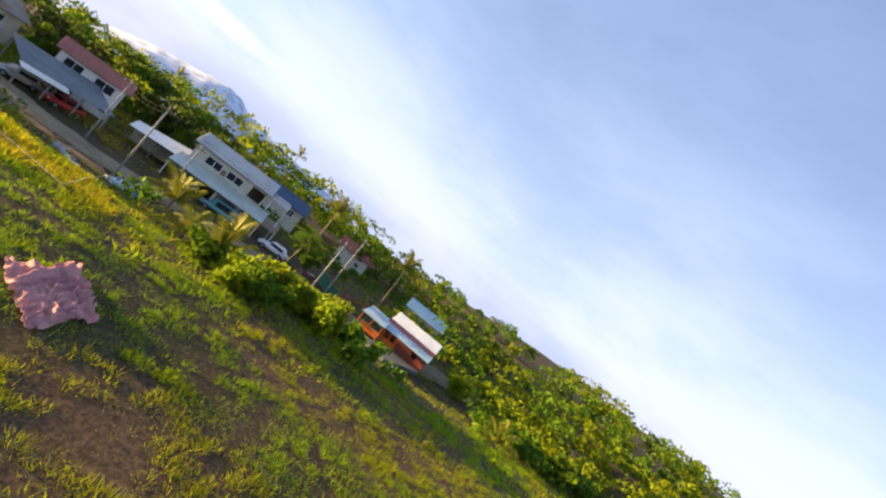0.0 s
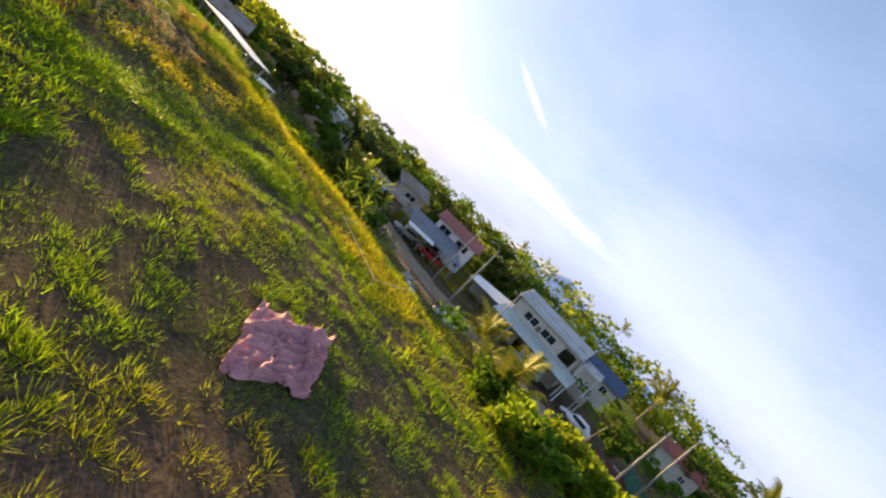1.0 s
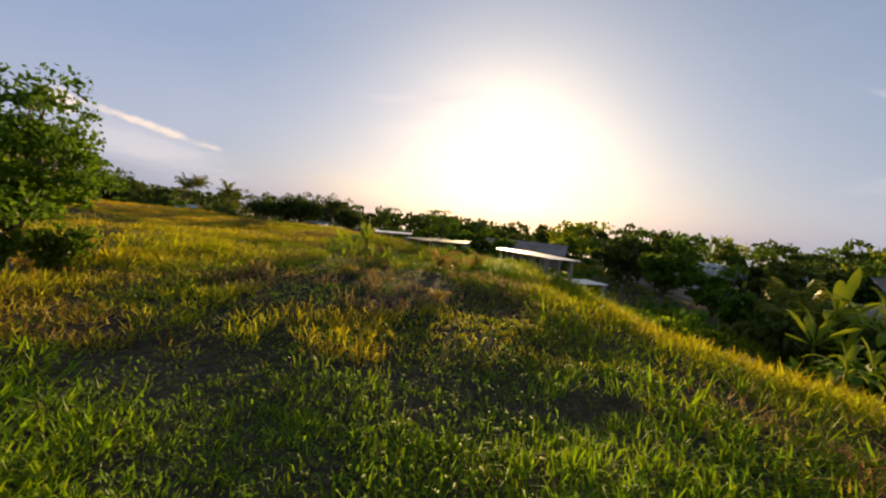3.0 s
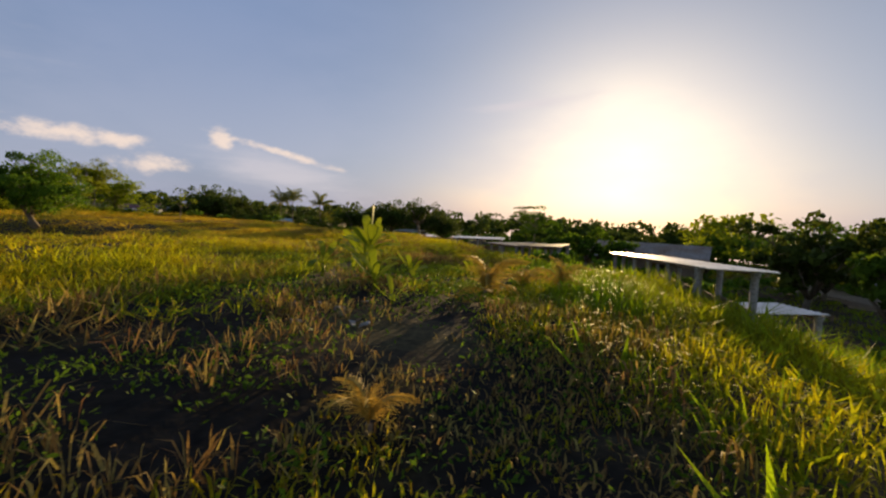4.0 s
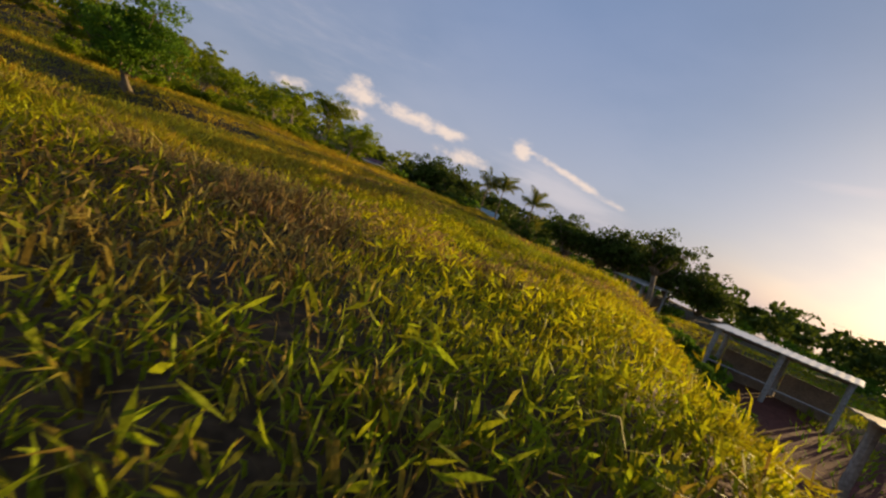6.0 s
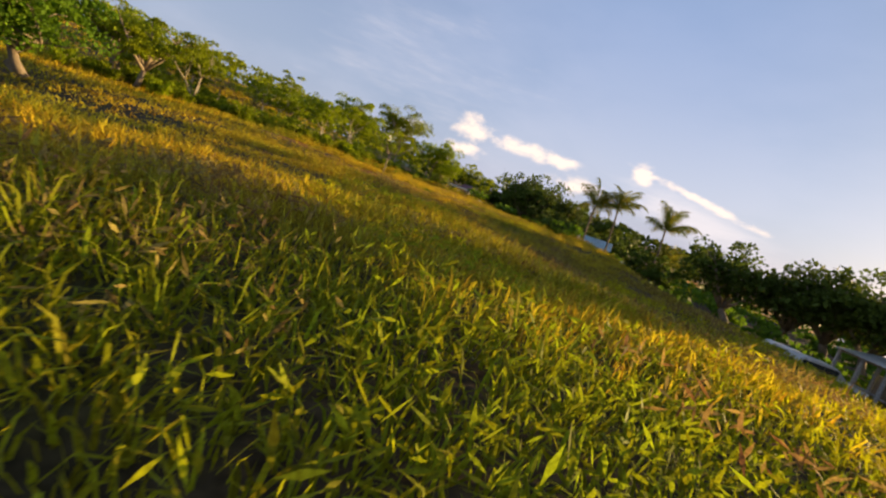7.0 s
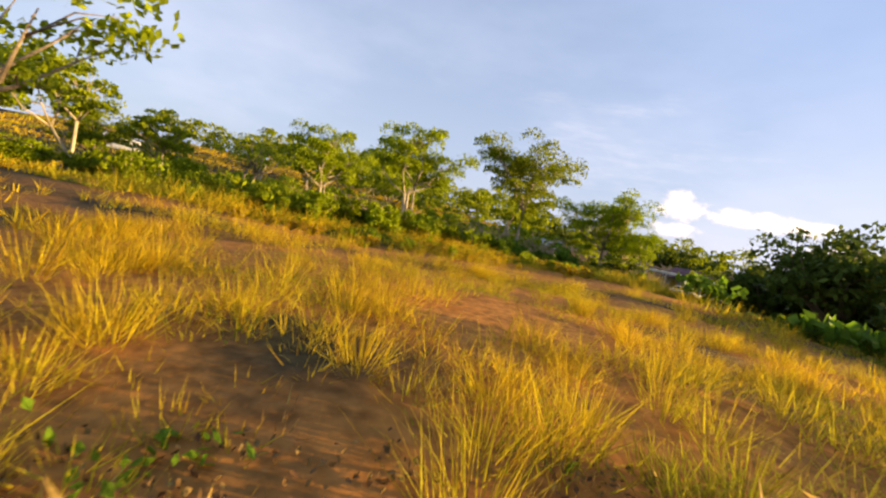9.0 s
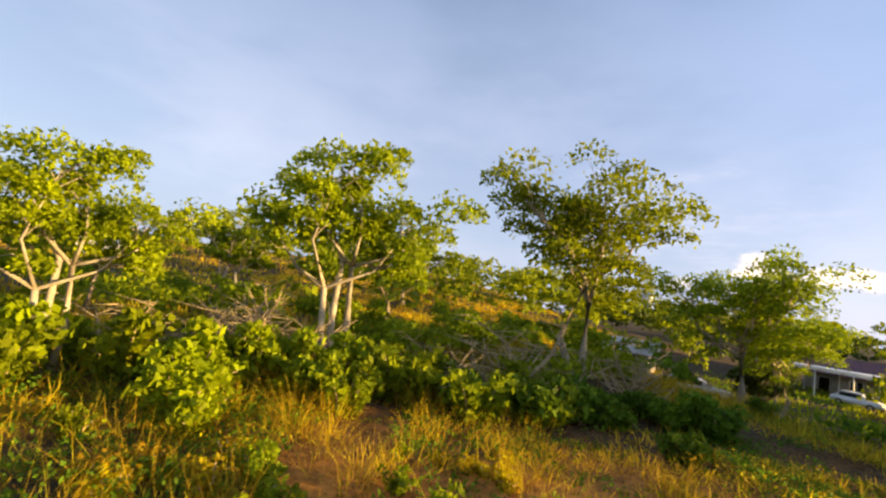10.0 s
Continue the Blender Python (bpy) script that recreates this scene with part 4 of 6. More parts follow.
def wet(x, y):
    """Where no grass stands: on the puddles and on a patch of bare dark soil."""
    out = (np.hypot(x + 10.6, y - 84.0) + 5.0 * patchy(x, y, 3.0, 16) < 4.8)
    for px, py, a, c in PONDS:
        out |= ((x - px) / (a * 0.85)) ** 2 + ((y - py) / (c * 0.9)) ** 2 < 1
    return out


# 1: tufts over brown soil on the slope by the cloth
x, y, u = scatter(19000, -8, 36, -34, 19, 1)
keep = (patchy(x, y, 4.6, 1) * 0.84 + patchy(x, y, 1.0, 5) * 0.16 + 0.16 * (u - 0.5) > 0.37 + 0.04 * step(20, 26, x)) & ~((np.abs(0.82 * (x - 17.1) - 0.57 * (y - 4.6)) < 1.25) & (np.abs(0.57 * (x - 17.1) + 0.82 * (y - 4.6)) < 1.25))
x, y, u = x[keep], y[keep], u[keep]
lush_a = blades(x, y, 0.17 + 0.17 * u, 28, 0.028, 11, fan=1.15, root=0.13, slim=True)
x, y, u = scatter(2600, -34, -8, -40, 24, 9)
lush_west = blades(x, y, 0.17 + 0.2 * u, 12, 0.045, 19, fan=1.15, root=0.2, slim=True)
x, y, u = scatter(13000, 24, 110, -60, 130, 2)
d = np.full(len(x), 1e9)
for a, b in zip(np.array(VILLAGE_ROAD[:-1], float), np.array(VILLAGE_ROAD[1:], float)):
    w = b - a
    t = np.clip(((x - a[0]) * w[0] + (y - a[1]) * w[1]) / (w @ w), 0, 1)
    d = np.minimum(d, np.hypot(x - a[0] - t * w[0] + 0.6, y - a[1] - t * w[1]))
keep = (d > 3.6) & ~((x > 44) & (x < 54) & (y > 10) & (y < 36)) & ~((x > 56) & (x < 72) & (y > -8) & (y < 24)) & ~((x > 45) & (x < 53) & (y > -22) & (y < -11)) & ~((x > 51) & (x < 70) & (y > 20) & (y < 36))
x, y, u = x[keep], y[keep], u[keep]
lush_b = blades(x, y, (0.3 + 0.4 * u) * np.where((x > 36) & (x < 56) & (y > 8) & (y < 38), 0.4, 1.0), 8, 0.10, 12, fan=1.0, root=0.30, slim=True)

# 2: tall grass along the shelf, dense close by and coarser far off
tall, dry, brown, lush = [], [], [], [lush_a, lush_west, lush_b]
for n, d0, d1, per, wide, seed, slim in ((32000, 0, 4.5, 5, 0.023, 3, False), (38000, 4.5, 15, 7, 0.050, 4, True), (20000, 15, 60, 7, 0.10, 6, True)):
    reach = d1 + 2
    x, y, u = scatter(int(n * 6 if d0 == 0 else n * 3.2), max(-45, -14 - reach), 23 + reach, max(8, 14 - reach), 108, seed)
    d = from_track(x, y)
    z = gz(x, y)
    keep = (d >= d0) & (d < d1) & ~wet(x, y) & ((x > -14) | (y < 76))
    keep &= ~((z < 1.0) & (y > 46) & (y < 84))
    keep &= (y > 15) | (d > 6)
    keep &= ~((x > 45) & (x < 56) & (y > 10) & (y < 38))
    keep &= ~((d < 6.0) & (y > 20) & (y < 42.5) & (x < 22.5 + 1.2 * step(35, 37, y) * step(42, 40, y)) & (patchy(x, y, 1.3, 8) * 0.6 + 0.4 * u < 0.56 + 0.05 * step(35, 37, y)))
    keep &= ~((y < 21) & (patchy(x, y, 1.5, 4) * 0.7 + 0.3 * u < 0.40))
    x, y, u = x[keep][:n], y[keep][:n], u[keep][:n]
    d = d[keep][:n]
    tuft = (0.26 + 0.50 * patchy(x, y, 0.7, 7)) * (0.65 + 0.5 * u)
    tuft *= np.where((y < 41) & ((d < 6) | (y < 19)), 0.68, np.where(y > 62, 0.74, 1.0))
    dr = dry_part(x, y, u) & (y > 19)
    bank = (((x > np.interp(y, EDGE_Y, EDGE_X) - np.interp(y, (34, 42, 50), (7, 6, 3)) + 0.8 * u) & (y > 32) & (y < 53)) | ((y < 21) & (x < 23 + 3 * u))) & ~dr
    tuft *= np.where(bank & (y > 30) & (y < 40), 1.35, 1.0) * np.where((y > 41) & (y < 62), 0.78, 1.0)
    rust = ~dr & ~bank & (patchy(x, y, 0.8, 6) * 0.7 + 0.3 * u + 0.55 * step(5, 0, x) * step(74, 77, y) + 0.16 * step(41, 45, y) * step(62, 56, y) - 0.25 * step(56, 62, y) * step(76, 72, y) > 0.70)
    for sel, store, s in ((dr, dry, 0), (bank, lush, 1), (rust, brown, 3), (~dr & ~bank & ~rust, tall, 2)):
        if sel.any():
            store.append(blades(x[sel], y[sel], tuft[sel], per, wide, seed * 10 + s, fan=1.5, root=0.05 + 0.02 * d1 / 5, climb=0.75, slim=slim))

# 3: thin dry tufts on the orange earth in the west
for n, d0, d1, per, wide, seed in ((16000, 0, 7, 17, 0.013, 21), (13000, 7, 24, 10, 0.034, 22), (5000, 24, 90, 8, 0.09, 23)):
    x, y, u = scatter(n * 4, -110, -10, 70, 112, seed)
    d = from_track(x, y)
    keep = (d >= d0) & (d < d1) & ((x < -13) & (y > 75)) & ~wet(x, y) & (patchy(x, y, 1.6, 9) + 0.3 * (u - 0.5) > 0.42 + 0.12 * step(-36, -40, x) + 0.09 * step(-31, -28, x))
    keep &= ~((np.abs(x + 32.3 + 0.8 * np.sin(0.45 * y)) < 1.9) & (patchy(x, y, 1.1, 17) * 0.7 + 0.3 * u < 0.70))
    x, y, u = x[keep][:n], y[keep][:n], u[keep][:n]
    tuft = (0.30 + 0.70 * u * patchy(x, y, 0.7, 2)) * np.where(u > 0.72, 1.3, 0.85) * (1 - 0.4 * step(-32, -28, x))
    g = u < 0.25
    rust = (u > 0.45) & (u < 0.68) & (x > -34)
    brown.append(blades(x[rust], y[rust], tuft[rust], per, wide, seed * 10 + 2, fan=1.2, root=0.12, climb=0.5, slim=True))
    dry.append(blades(x[~g & ~rust], y[~g & ~rust], tuft[~g & ~rust], per, wide, seed * 10, fan=1.2, root=0.12, climb=0.5, slim=True))
    lush.append(blades(x[g], y[g], tuft[g] * 0.8, per, wide, seed * 10 + 1, fan=1.2, root=0.12, climb=0.5, slim=True))

# 3b: large upright tufts of golden grass beside the bare strip
x, y, u = scatter(380, -31.0, -8.0, 83.0, 103.0, 25)
keep = ~wet(x, y) & (patchy(x, y, 1.2, 18) + 0.3 * (u - 0.5) > 0.42)
x, y, u = x[keep], y[keep], u[keep]
dry.append(blades(x, y, 0.32 + 0.38 * u, 130, 0.010, 251, fan=1.0, root=0.13, climb=0.4, slim=True))

# 4: the hill and the low land far off
x, y, u = scatter(9000, -170, -30, 20, 120, 31)
keep = from_track(x, y) > 25
dry.append(blades(x[keep], y[keep], 0.4 + 0.4 * u[keep], 7, 0.14, 311, fan=0.6, root=0.5, slim=True))

x, y, u = scatter(6000, -110, -8, 104, 165, 33)
keep = gz(x, y) < 1.2
lush.append(blades(x[keep], y[keep], 0.35 + 0.4 * u[keep], 8, 0.13, 331, fan=0.9, root=0.45, slim=True))

# 5: low broad-leaved weeds on the bare soil
x, y, u = scatter(22000, 8, 32, 16, 47, 41)
keep = (from_track(x, y) < 9) & (x < 25.5) & (patchy(x, y, 1.6, 12) * 0.7 + 0.3 * u > 0.36 + 0.06 * step(31, 36, y))
x, y, u = x[keep], y[keep], u[keep]
q = np.random.default_rng(42)
spot = np.repeat(np.stack([x, y, gz(x, y) + 0.04 + 0.40 * u * patchy(x, y, 1.2, 13)], 1), 4, 0)
spot += q.normal(0, 0.10, spot.shape) * np.array([1, 1, 0.5])
v, f = leaf_quads(spot, 0.036, q, long=2.6)
tagged(new("weeds", mesh_from("weeds", v, f, M["leaf"])), "low dark broad-leaved weeds on bare soil", "weeds", kind="stuff")

# 5b: litter and low weeds on the western soil and on the dark patch of the field
q = np.random.default_rng(44)
for name, label, mat, n, size, tall_by, cut, k in (("weeds", "low green weeds over dark leaf litter", M["leaf"], 8000, 0.055, 0.5, 0.52, 61), ("weeds", "yellow and orange weeds over dark leaf litter", M["weed_gold"], 3500, 0.045, 0.6, 0.62, 62), ("litter", "dry brown leaf litter on dark soil", M["litter"], 4000, 0.034, 0.03, 0.25, 63)):
    x, y, u = scatter(int(n * 1.6), -45, -35.5, 82, 108, k)
    x2, y2, u2 = scatter(n, -17, -4, 79, 91, k + 10)
    spare = patchy(x2, y2, 1.3, k % 7) * 0.7 + 0.3 * u2 > (cut if k == 63 else 0.92)
    x, y, u = np.concatenate([x, x2[spare]]), np.concatenate([y, y2[spare]]), np.concatenate([u, u2[spare]])
    keep = ~((np.hypot(x + 16.4, y - 80.2) < 1.6) | (np.hypot(x + 38.4, y - 107.2) < 2.0)) & (patchy(x, y, 1.3, k % 7) * 0.7 + 0.3 * u > cut)
    x, y, u = x[keep], y[keep], u[keep]
    spot = np.repeat(np.stack([x, y, gz(x, y) + 0.02 + tall_by * u * patchy(x, y, 1.1, 13)], 1), 4, 0)
    spot += q.normal(0, 0.08, spot.shape) * np.array([1, 1, 0.3])
    v, f = leaf_quads(spot, size, q)
    tagged(new(name, mesh_from(name, v, f, mat)), label, "weeds", kind="stuff")

# 5c: dry litter between the tufts on the slope
x, y, u = scatter(12000, 4, 30, -14, 20, 71)
q = np.random.default_rng(72)
spot = np.repeat(np.stack([x, y, gz(x, y) + 0.015], 1), 2, 0)
spot += q.normal(0, 0.10, spot.shape) * np.array([1, 1, 0.05])
v, f = leaf_quads(spot, 0.028, q, up=0.9, long=2.6)
tagged(new("litter", mesh_from("litter", v, f, M["litter"])), "dry brown stems and leaf litter between grass tufts", "litter", kind="stuff")

# 6: lance-shaped leaves on grass stems along the shelf
x, y, u = scatter(80000, -16, 30, 45, 96, 51)
keep = (from_track(x, y) < 7) & ~wet(x, y) & (gz(x, y) > 1.2) & (patchy(x, y, 1.4, 14) * 0.75 + 0.25 * u > 0.36)
x, y, u = x[keep], y[keep], u[keep]
q = np.random.default_rng(52)
spot = np.repeat(np.stack([x, y, gz(x, y) + 0.08 + (0.16 + 0.34 * patchy(x, y, 0.9, 15)) * u], 1), 3, 0)
spot += q.normal(0, 0.07, spot.shape) * np.array([1, 1, 0.8])
rusty = np.repeat((patchy(x, y, 0.8, 6) * 0.7 + 0.3 * u + 0.35 * step(7, 0, x) * step(73, 78, y)) > 0.66, 3)
for sel, store in ((rusty, brown), (~rusty, tall)):
    v, f = leaf_quads(spot[sel], 0.032, q, up=0.2, long=5.6)
    store.append((v, np.concatenate([f[:, (0, 1, 2)], f[:, (0, 2, 3)]])))

lawn("lush_grass", "bright green grass tufts over brown soil", lush, M["grass_lush"])
lawn("tall_grass", "tall olive-green grass covering the shelf", tall, M["grass_tall"])
lawn("brown_grass", "red-brown seeding grass among green blades", brown, M["grass_brown"])
lawn("dry_grass", "golden dry grass lit by low sun", dry, M["grass_dry"])
# ---------------------------------------------------------------- buildings
M["pale_green"] = material("pale_green_sheet", (0.50, 0.56, 0.50), 0.5, (0.42, 0.46, 0.42), 0.6, metal=0.2, fine=6, bump=0.1, detail_mix=0.15)
M["cream"] = material("cream_paint", (0.60, 0.55, 0.44), 0.8, (0.50, 0.46, 0.37), 0.8, fine=14, bump=0.15, detail_mix=0.12)
M["white"] = material("white_paint", (0.78, 0.77, 0.74), 0.7, (0.68, 0.67, 0.63), 0.9, fine=14, bump=0.1, detail_mix=0.1)
M["grey_sheet"] = material("grey_roof_sheet", (0.50, 0.48, 0.44), 0.5, (0.40, 0.38, 0.35), 0.5, metal=0.3, fine=6, bump=0.1, detail_mix=0.15)
M["zinc"] = material("bright_zinc_sheet", (0.62, 0.62, 0.60), 0.32, (0.50, 0.47, 0.42), 0.4, metal=0.8, fine=5, bump=0.08, detail_mix=0.2)
M["rust"] = material("rusted_sheet", (0.30, 0.26, 0.22), 0.55, (0.24, 0.15, 0.09), 0.5, metal=0.4, fine=6, bump=0.2)
M["old_sheet"] = material("old_grey_sheet", (0.30, 0.28, 0.26), 0.6, (0.22, 0.20, 0.18), 0.6, metal=0.2, fine=6, bump=0.15)
M["red_sheet"] = material("faded_red_roof", (0.36, 0.10, 0.07), 0.65, (0.28, 0.09, 0.07), 0.5, fine=8, bump=0.2)
M["dark_sheet"] = material("slate_grey_roof", (0.13, 0.15, 0.17), 0.6, (0.09, 0.10, 0.12), 0.5, fine=8, bump=0.2)
M["blue_sheet"] = material("light_blue_sheet", (0.30, 0.46, 0.52), 0.55, (0.38, 0.46, 0.48), 0.5, fine=6, bump=0.1)
M["maroon"] = material("maroon_sheet", (0.16, 0.055, 0.06), 0.6, (0.12, 0.05, 0.05), 0.6, fine=6, bump=0.1)
M["navy_sheet"] = material("dark_blue_sheet", (0.05, 0.09, 0.16), 0.55, (0.04, 0.07, 0.12), 0.5, fine=6, bump=0.1)
M["orange"] = material("orange_paint", (0.70, 0.17, 0.02), 0.7, (0.55, 0.12, 0.02), 0.8, fine=10, bump=0.2)
M["brick_red"] = material("red_brown_wall", (0.30, 0.07, 0.04), 0.8, (0.22, 0.06, 0.04), 0.8, fine=10, bump=0.2)
M["wood"] = material("weathered_timber", (0.28, 0.20, 0.13), 0.85, (0.20, 0.14, 0.09), 1.5, fine=20, bump=0.3)
M["concrete"] = material("concrete", (0.38, 0.36, 0.32), 0.85, (0.28, 0.27, 0.25), 0.8, fine=12, bump=0.3)
M["asphalt"] = material("worn_asphalt", (0.13, 0.125, 0.12), 0.9, (0.09, 0.09, 0.09), 0.6, fine=14, bump=0.3)
M["road_pale"] = material("road_pale", (0.50, 0.40, 0.28), 0.95, (0.40, 0.31, 0.21), 0.5, fine=9, bump=0.4)
M["track_dirt"] = material("road_dirt", (0.40, 0.29, 0.18), 0.95, (0.30, 0.21, 0.13), 0.7, fine=10, bump=0.4)
M["glass"] = material("dark_glass", (0.02, 0.025, 0.03), 0.08, (0.03, 0.035, 0.04), 1.0, bump=0, detail_mix=0.05)
M["teal"] = material("teal_paint", (0.12, 0.34, 0.36), 0.35, (0.10, 0.28, 0.30), 0.8, bump=0, detail_mix=0.1)
M["car_white"] = material("white_car_paint", (0.75, 0.75, 0.74), 0.3, (0.66, 0.66, 0.65), 0.8, bump=0, detail_mix=0.05)
M["car_red"] = material("red_car_paint", (0.50, 0.03, 0.025), 0.35, (0.40, 0.03, 0.025), 0.8, bump=0, detail_mix=0.08)
M["rubber"] = material("rubber", (0.02, 0.02, 0.02), 0.8, (0.03, 0.03, 0.03), 3.0)
M["steel"] = material("steel", (0.45, 0.45, 0.45), 0.4, (0.35, 0.35, 0.35), 3.0, metal=0.8)
M["net_green"] = material("green_netting", (0.05, 0.20, 0.14), 0.8, (0.04, 0.15, 0.10), 1.5, fine=30)
M["blue_tarp"] = material("blue_tarpaulin", (0.05, 0.16, 0.36), 0.5, (0.08, 0.22, 0.42), 1.0)


def holed(bm, u0, u1, z0, z1, t0, t1, holes, along="y"):
    """A wall with openings that go through it: boxes round the holes (u0, u1, z0, z1)."""
    us = sorted({u0, u1, *(h[0] for h in holes), *(h[1] for h in holes)})
    zs = sorted({z0, z1, *(h[2] for h in holes), *(h[3] for h in holes)})
    for a, b in zip(us, us[1:]):
        for c, d in zip(zs, zs[1:]):
            if any(h[0] <= (a + b) / 2 <= h[1] and h[2] <= (c + d) / 2 <= h[3] for h in holes):
                continue
            if along == "y":
                box(bm, t0, t1, a, b, c, d)
            else:
                box(bm, a, b, t0, t1, c, d)
    bmesh.ops.remove_doubles(bm, verts=bm.verts, dist=0.0005)
    return bm


def sheet(bm, a, b, c, d, ribs=24, amp=0.03, thick=0.03):
    """A ribbed roof sheet from eave a-b to ridge d-c; ribs run from the eave to the ridge."""
    a, b, c, d = map(Vector, (a, b, c, d))
    up = (b - a).cross(d - a).normalized()
    if up.z < 0:
        up = -up
    rows = []
    for k in range(2 * ribs + 1):
        s = k / (2 * ribs)
        o = up * (amp if k % 2 else 0)
        lo, hi = a.lerp(b, s) + o, d.lerp(c, s) + o
        rows.append([bm.verts.new(p) for p in (lo, hi, lo - up * thick, hi - up * thick)])
    for p, q in zip(rows, rows[1:]):
        bm.faces.new((p[0], q[0], q[1], p[1]))
        bm.faces.new((p[2], p[3], q[3], q[2]))
        bm.faces.new((p[0], p[2], q[2], q[0]))
        bm.faces.new((p[1], q[1], q[3], p[3]))
    for p in (rows[0], rows[-1]):
        bm.faces.new((p[0], p[1], p[3], p[2]))
    return bm


def window(parent, u0, u1, z0, z1, x=0.0, bars=2):
    """A framed window in a front wall: frame and mullions, and a dark pane set back."""
    bm = bmesh.new()
    w = 0.07
    box(bm, x - 0.03, x + 0.09, u0, u1, z0, z0 + w)
    box(bm, x - 0.03, x + 0.09, u0, u1, z1 - w, z1)
    for i in range(bars + 1):
        u = u0 + (u1 - u0 - w) * i / bars
        box(bm, x - 0.03, x + 0.09, u, u + w, z0 + w, z1 - w)
    fr = part("window", bm, M["white"], parent)
    part("pane", boxed(x + 0.10, x + 0.13, u0, u1, z0, z1), M["glass"], fr)
    return fr


def house(name, label, x, y, turn, W, D, H, wall_mat, roof_mat, wins=(), openings=(), rise=1.1, over=0.6, base=None, roof="gable", group=""):
    """A house whose front looks along its own -x: four walls, framed windows, open doorways and a ribbed roof."""
    g = float(gz(x, y)) if base is None else base
    t = thing(name, label, "house", group, m=pose(x, y, g - 0.1, 0, 0, turn))
    holes = [tuple(w) for w in wins] + [tuple(o) for o in openings]
    part("front_wall", holed(bmesh.new(), -W / 2, W / 2, 0, H, 0, 0.18, holes), wall_mat, t)
    part("back_wall", boxed(D - 0.18, D, -W / 2, W / 2, 0, H), wall_mat, t)
    top = H + rise
    for s in (-1, 1):
        bm = boxed(0.183, D - 0.183, *sorted((s * W / 2, s * (W / 2 - 0.18))), 0, H)
        ys = [s * W / 2, s * (W / 2 - 0.18)]
        mid = D / 2 if roof == "gable" else D - 0.2
        tri = [[bm.verts.new(p) for p in ((0.19, v, H), (D - 0.19, v, H), (mid, v, top - 0.1))] for v in ys]
        bm.faces.new(tri[0])
        bm.faces.new(tri[1][::-1])
        for i in range(3):
            bm.faces.new((tri[0][i], tri[0][(i + 1) % 3], tri[1][(i + 1) % 3], tri[1][i]))
        part("side_wall", bm, wall_mat, t)
    for w in wins:
        window(t, *w)
    y0, y1 = -W / 2 - over, W / 2 + over
    if roof == "gable":
        k = rise / (D / 2)
        part("roof", sheet(bmesh.new(), (-over, y1, H - over * k), (-over, y0, H - over * k), (D / 2, y0, top), (D / 2, y1, top), 30), roof_mat, t)
        part("roof", sheet(bmesh.new(), (D + over, y0, H - over * k), (D + over, y1, H - over * k), (D / 2, y1, top + 0.01), (D / 2, y0, top + 0.01), 30), roof_mat, t)
    else:
        k = rise / D
        part("roof", sheet(bmesh.new(), (-over, y1, H - over * k), (-over, y0, H - over * k), (D + over, y0, top + over * k), (D + over, y1, top + over * k), 30), roof_mat, t)
    part("floor", boxed(0.19, D - 0.19, -W / 2 + 0.19, W / 2 - 0.19, -0.05, 0.08), M["concrete"], t)
    return t


def awning(parent, y0, y1, x0, x1, z0, z1, mat, posts=4, ground=0.0, post_mat=None, name="awning"):
    """A lean-to roof from the outer eave (x0, z0) to the wall (x1, z1), on posts."""
    part(name, sheet(bmesh.new(), (x0, y1, z0), (x0, y0, z0), (x1, y0, z1), (x1, y1, z1), 26), mat, parent)
    for i in range(posts):
        u = y0 + 0.2 + (y1 - y0 - 0.4) * i / max(1, posts - 1)
        part("post", boxed(x0 + 0.25, x0 + 0.39, u - 0.07, u + 0.07, ground, z0 + (z1 - z0) * 0.3 / max(0.1, abs(x1 - x0)) - 0.02), post_mat or M["white"], parent)
    part("beam", boxed(x0 + 0.27, x0 + 0.37, y0, y1, z0 - 0.12, z0 - 0.005), post_mat or M["white"], parent)


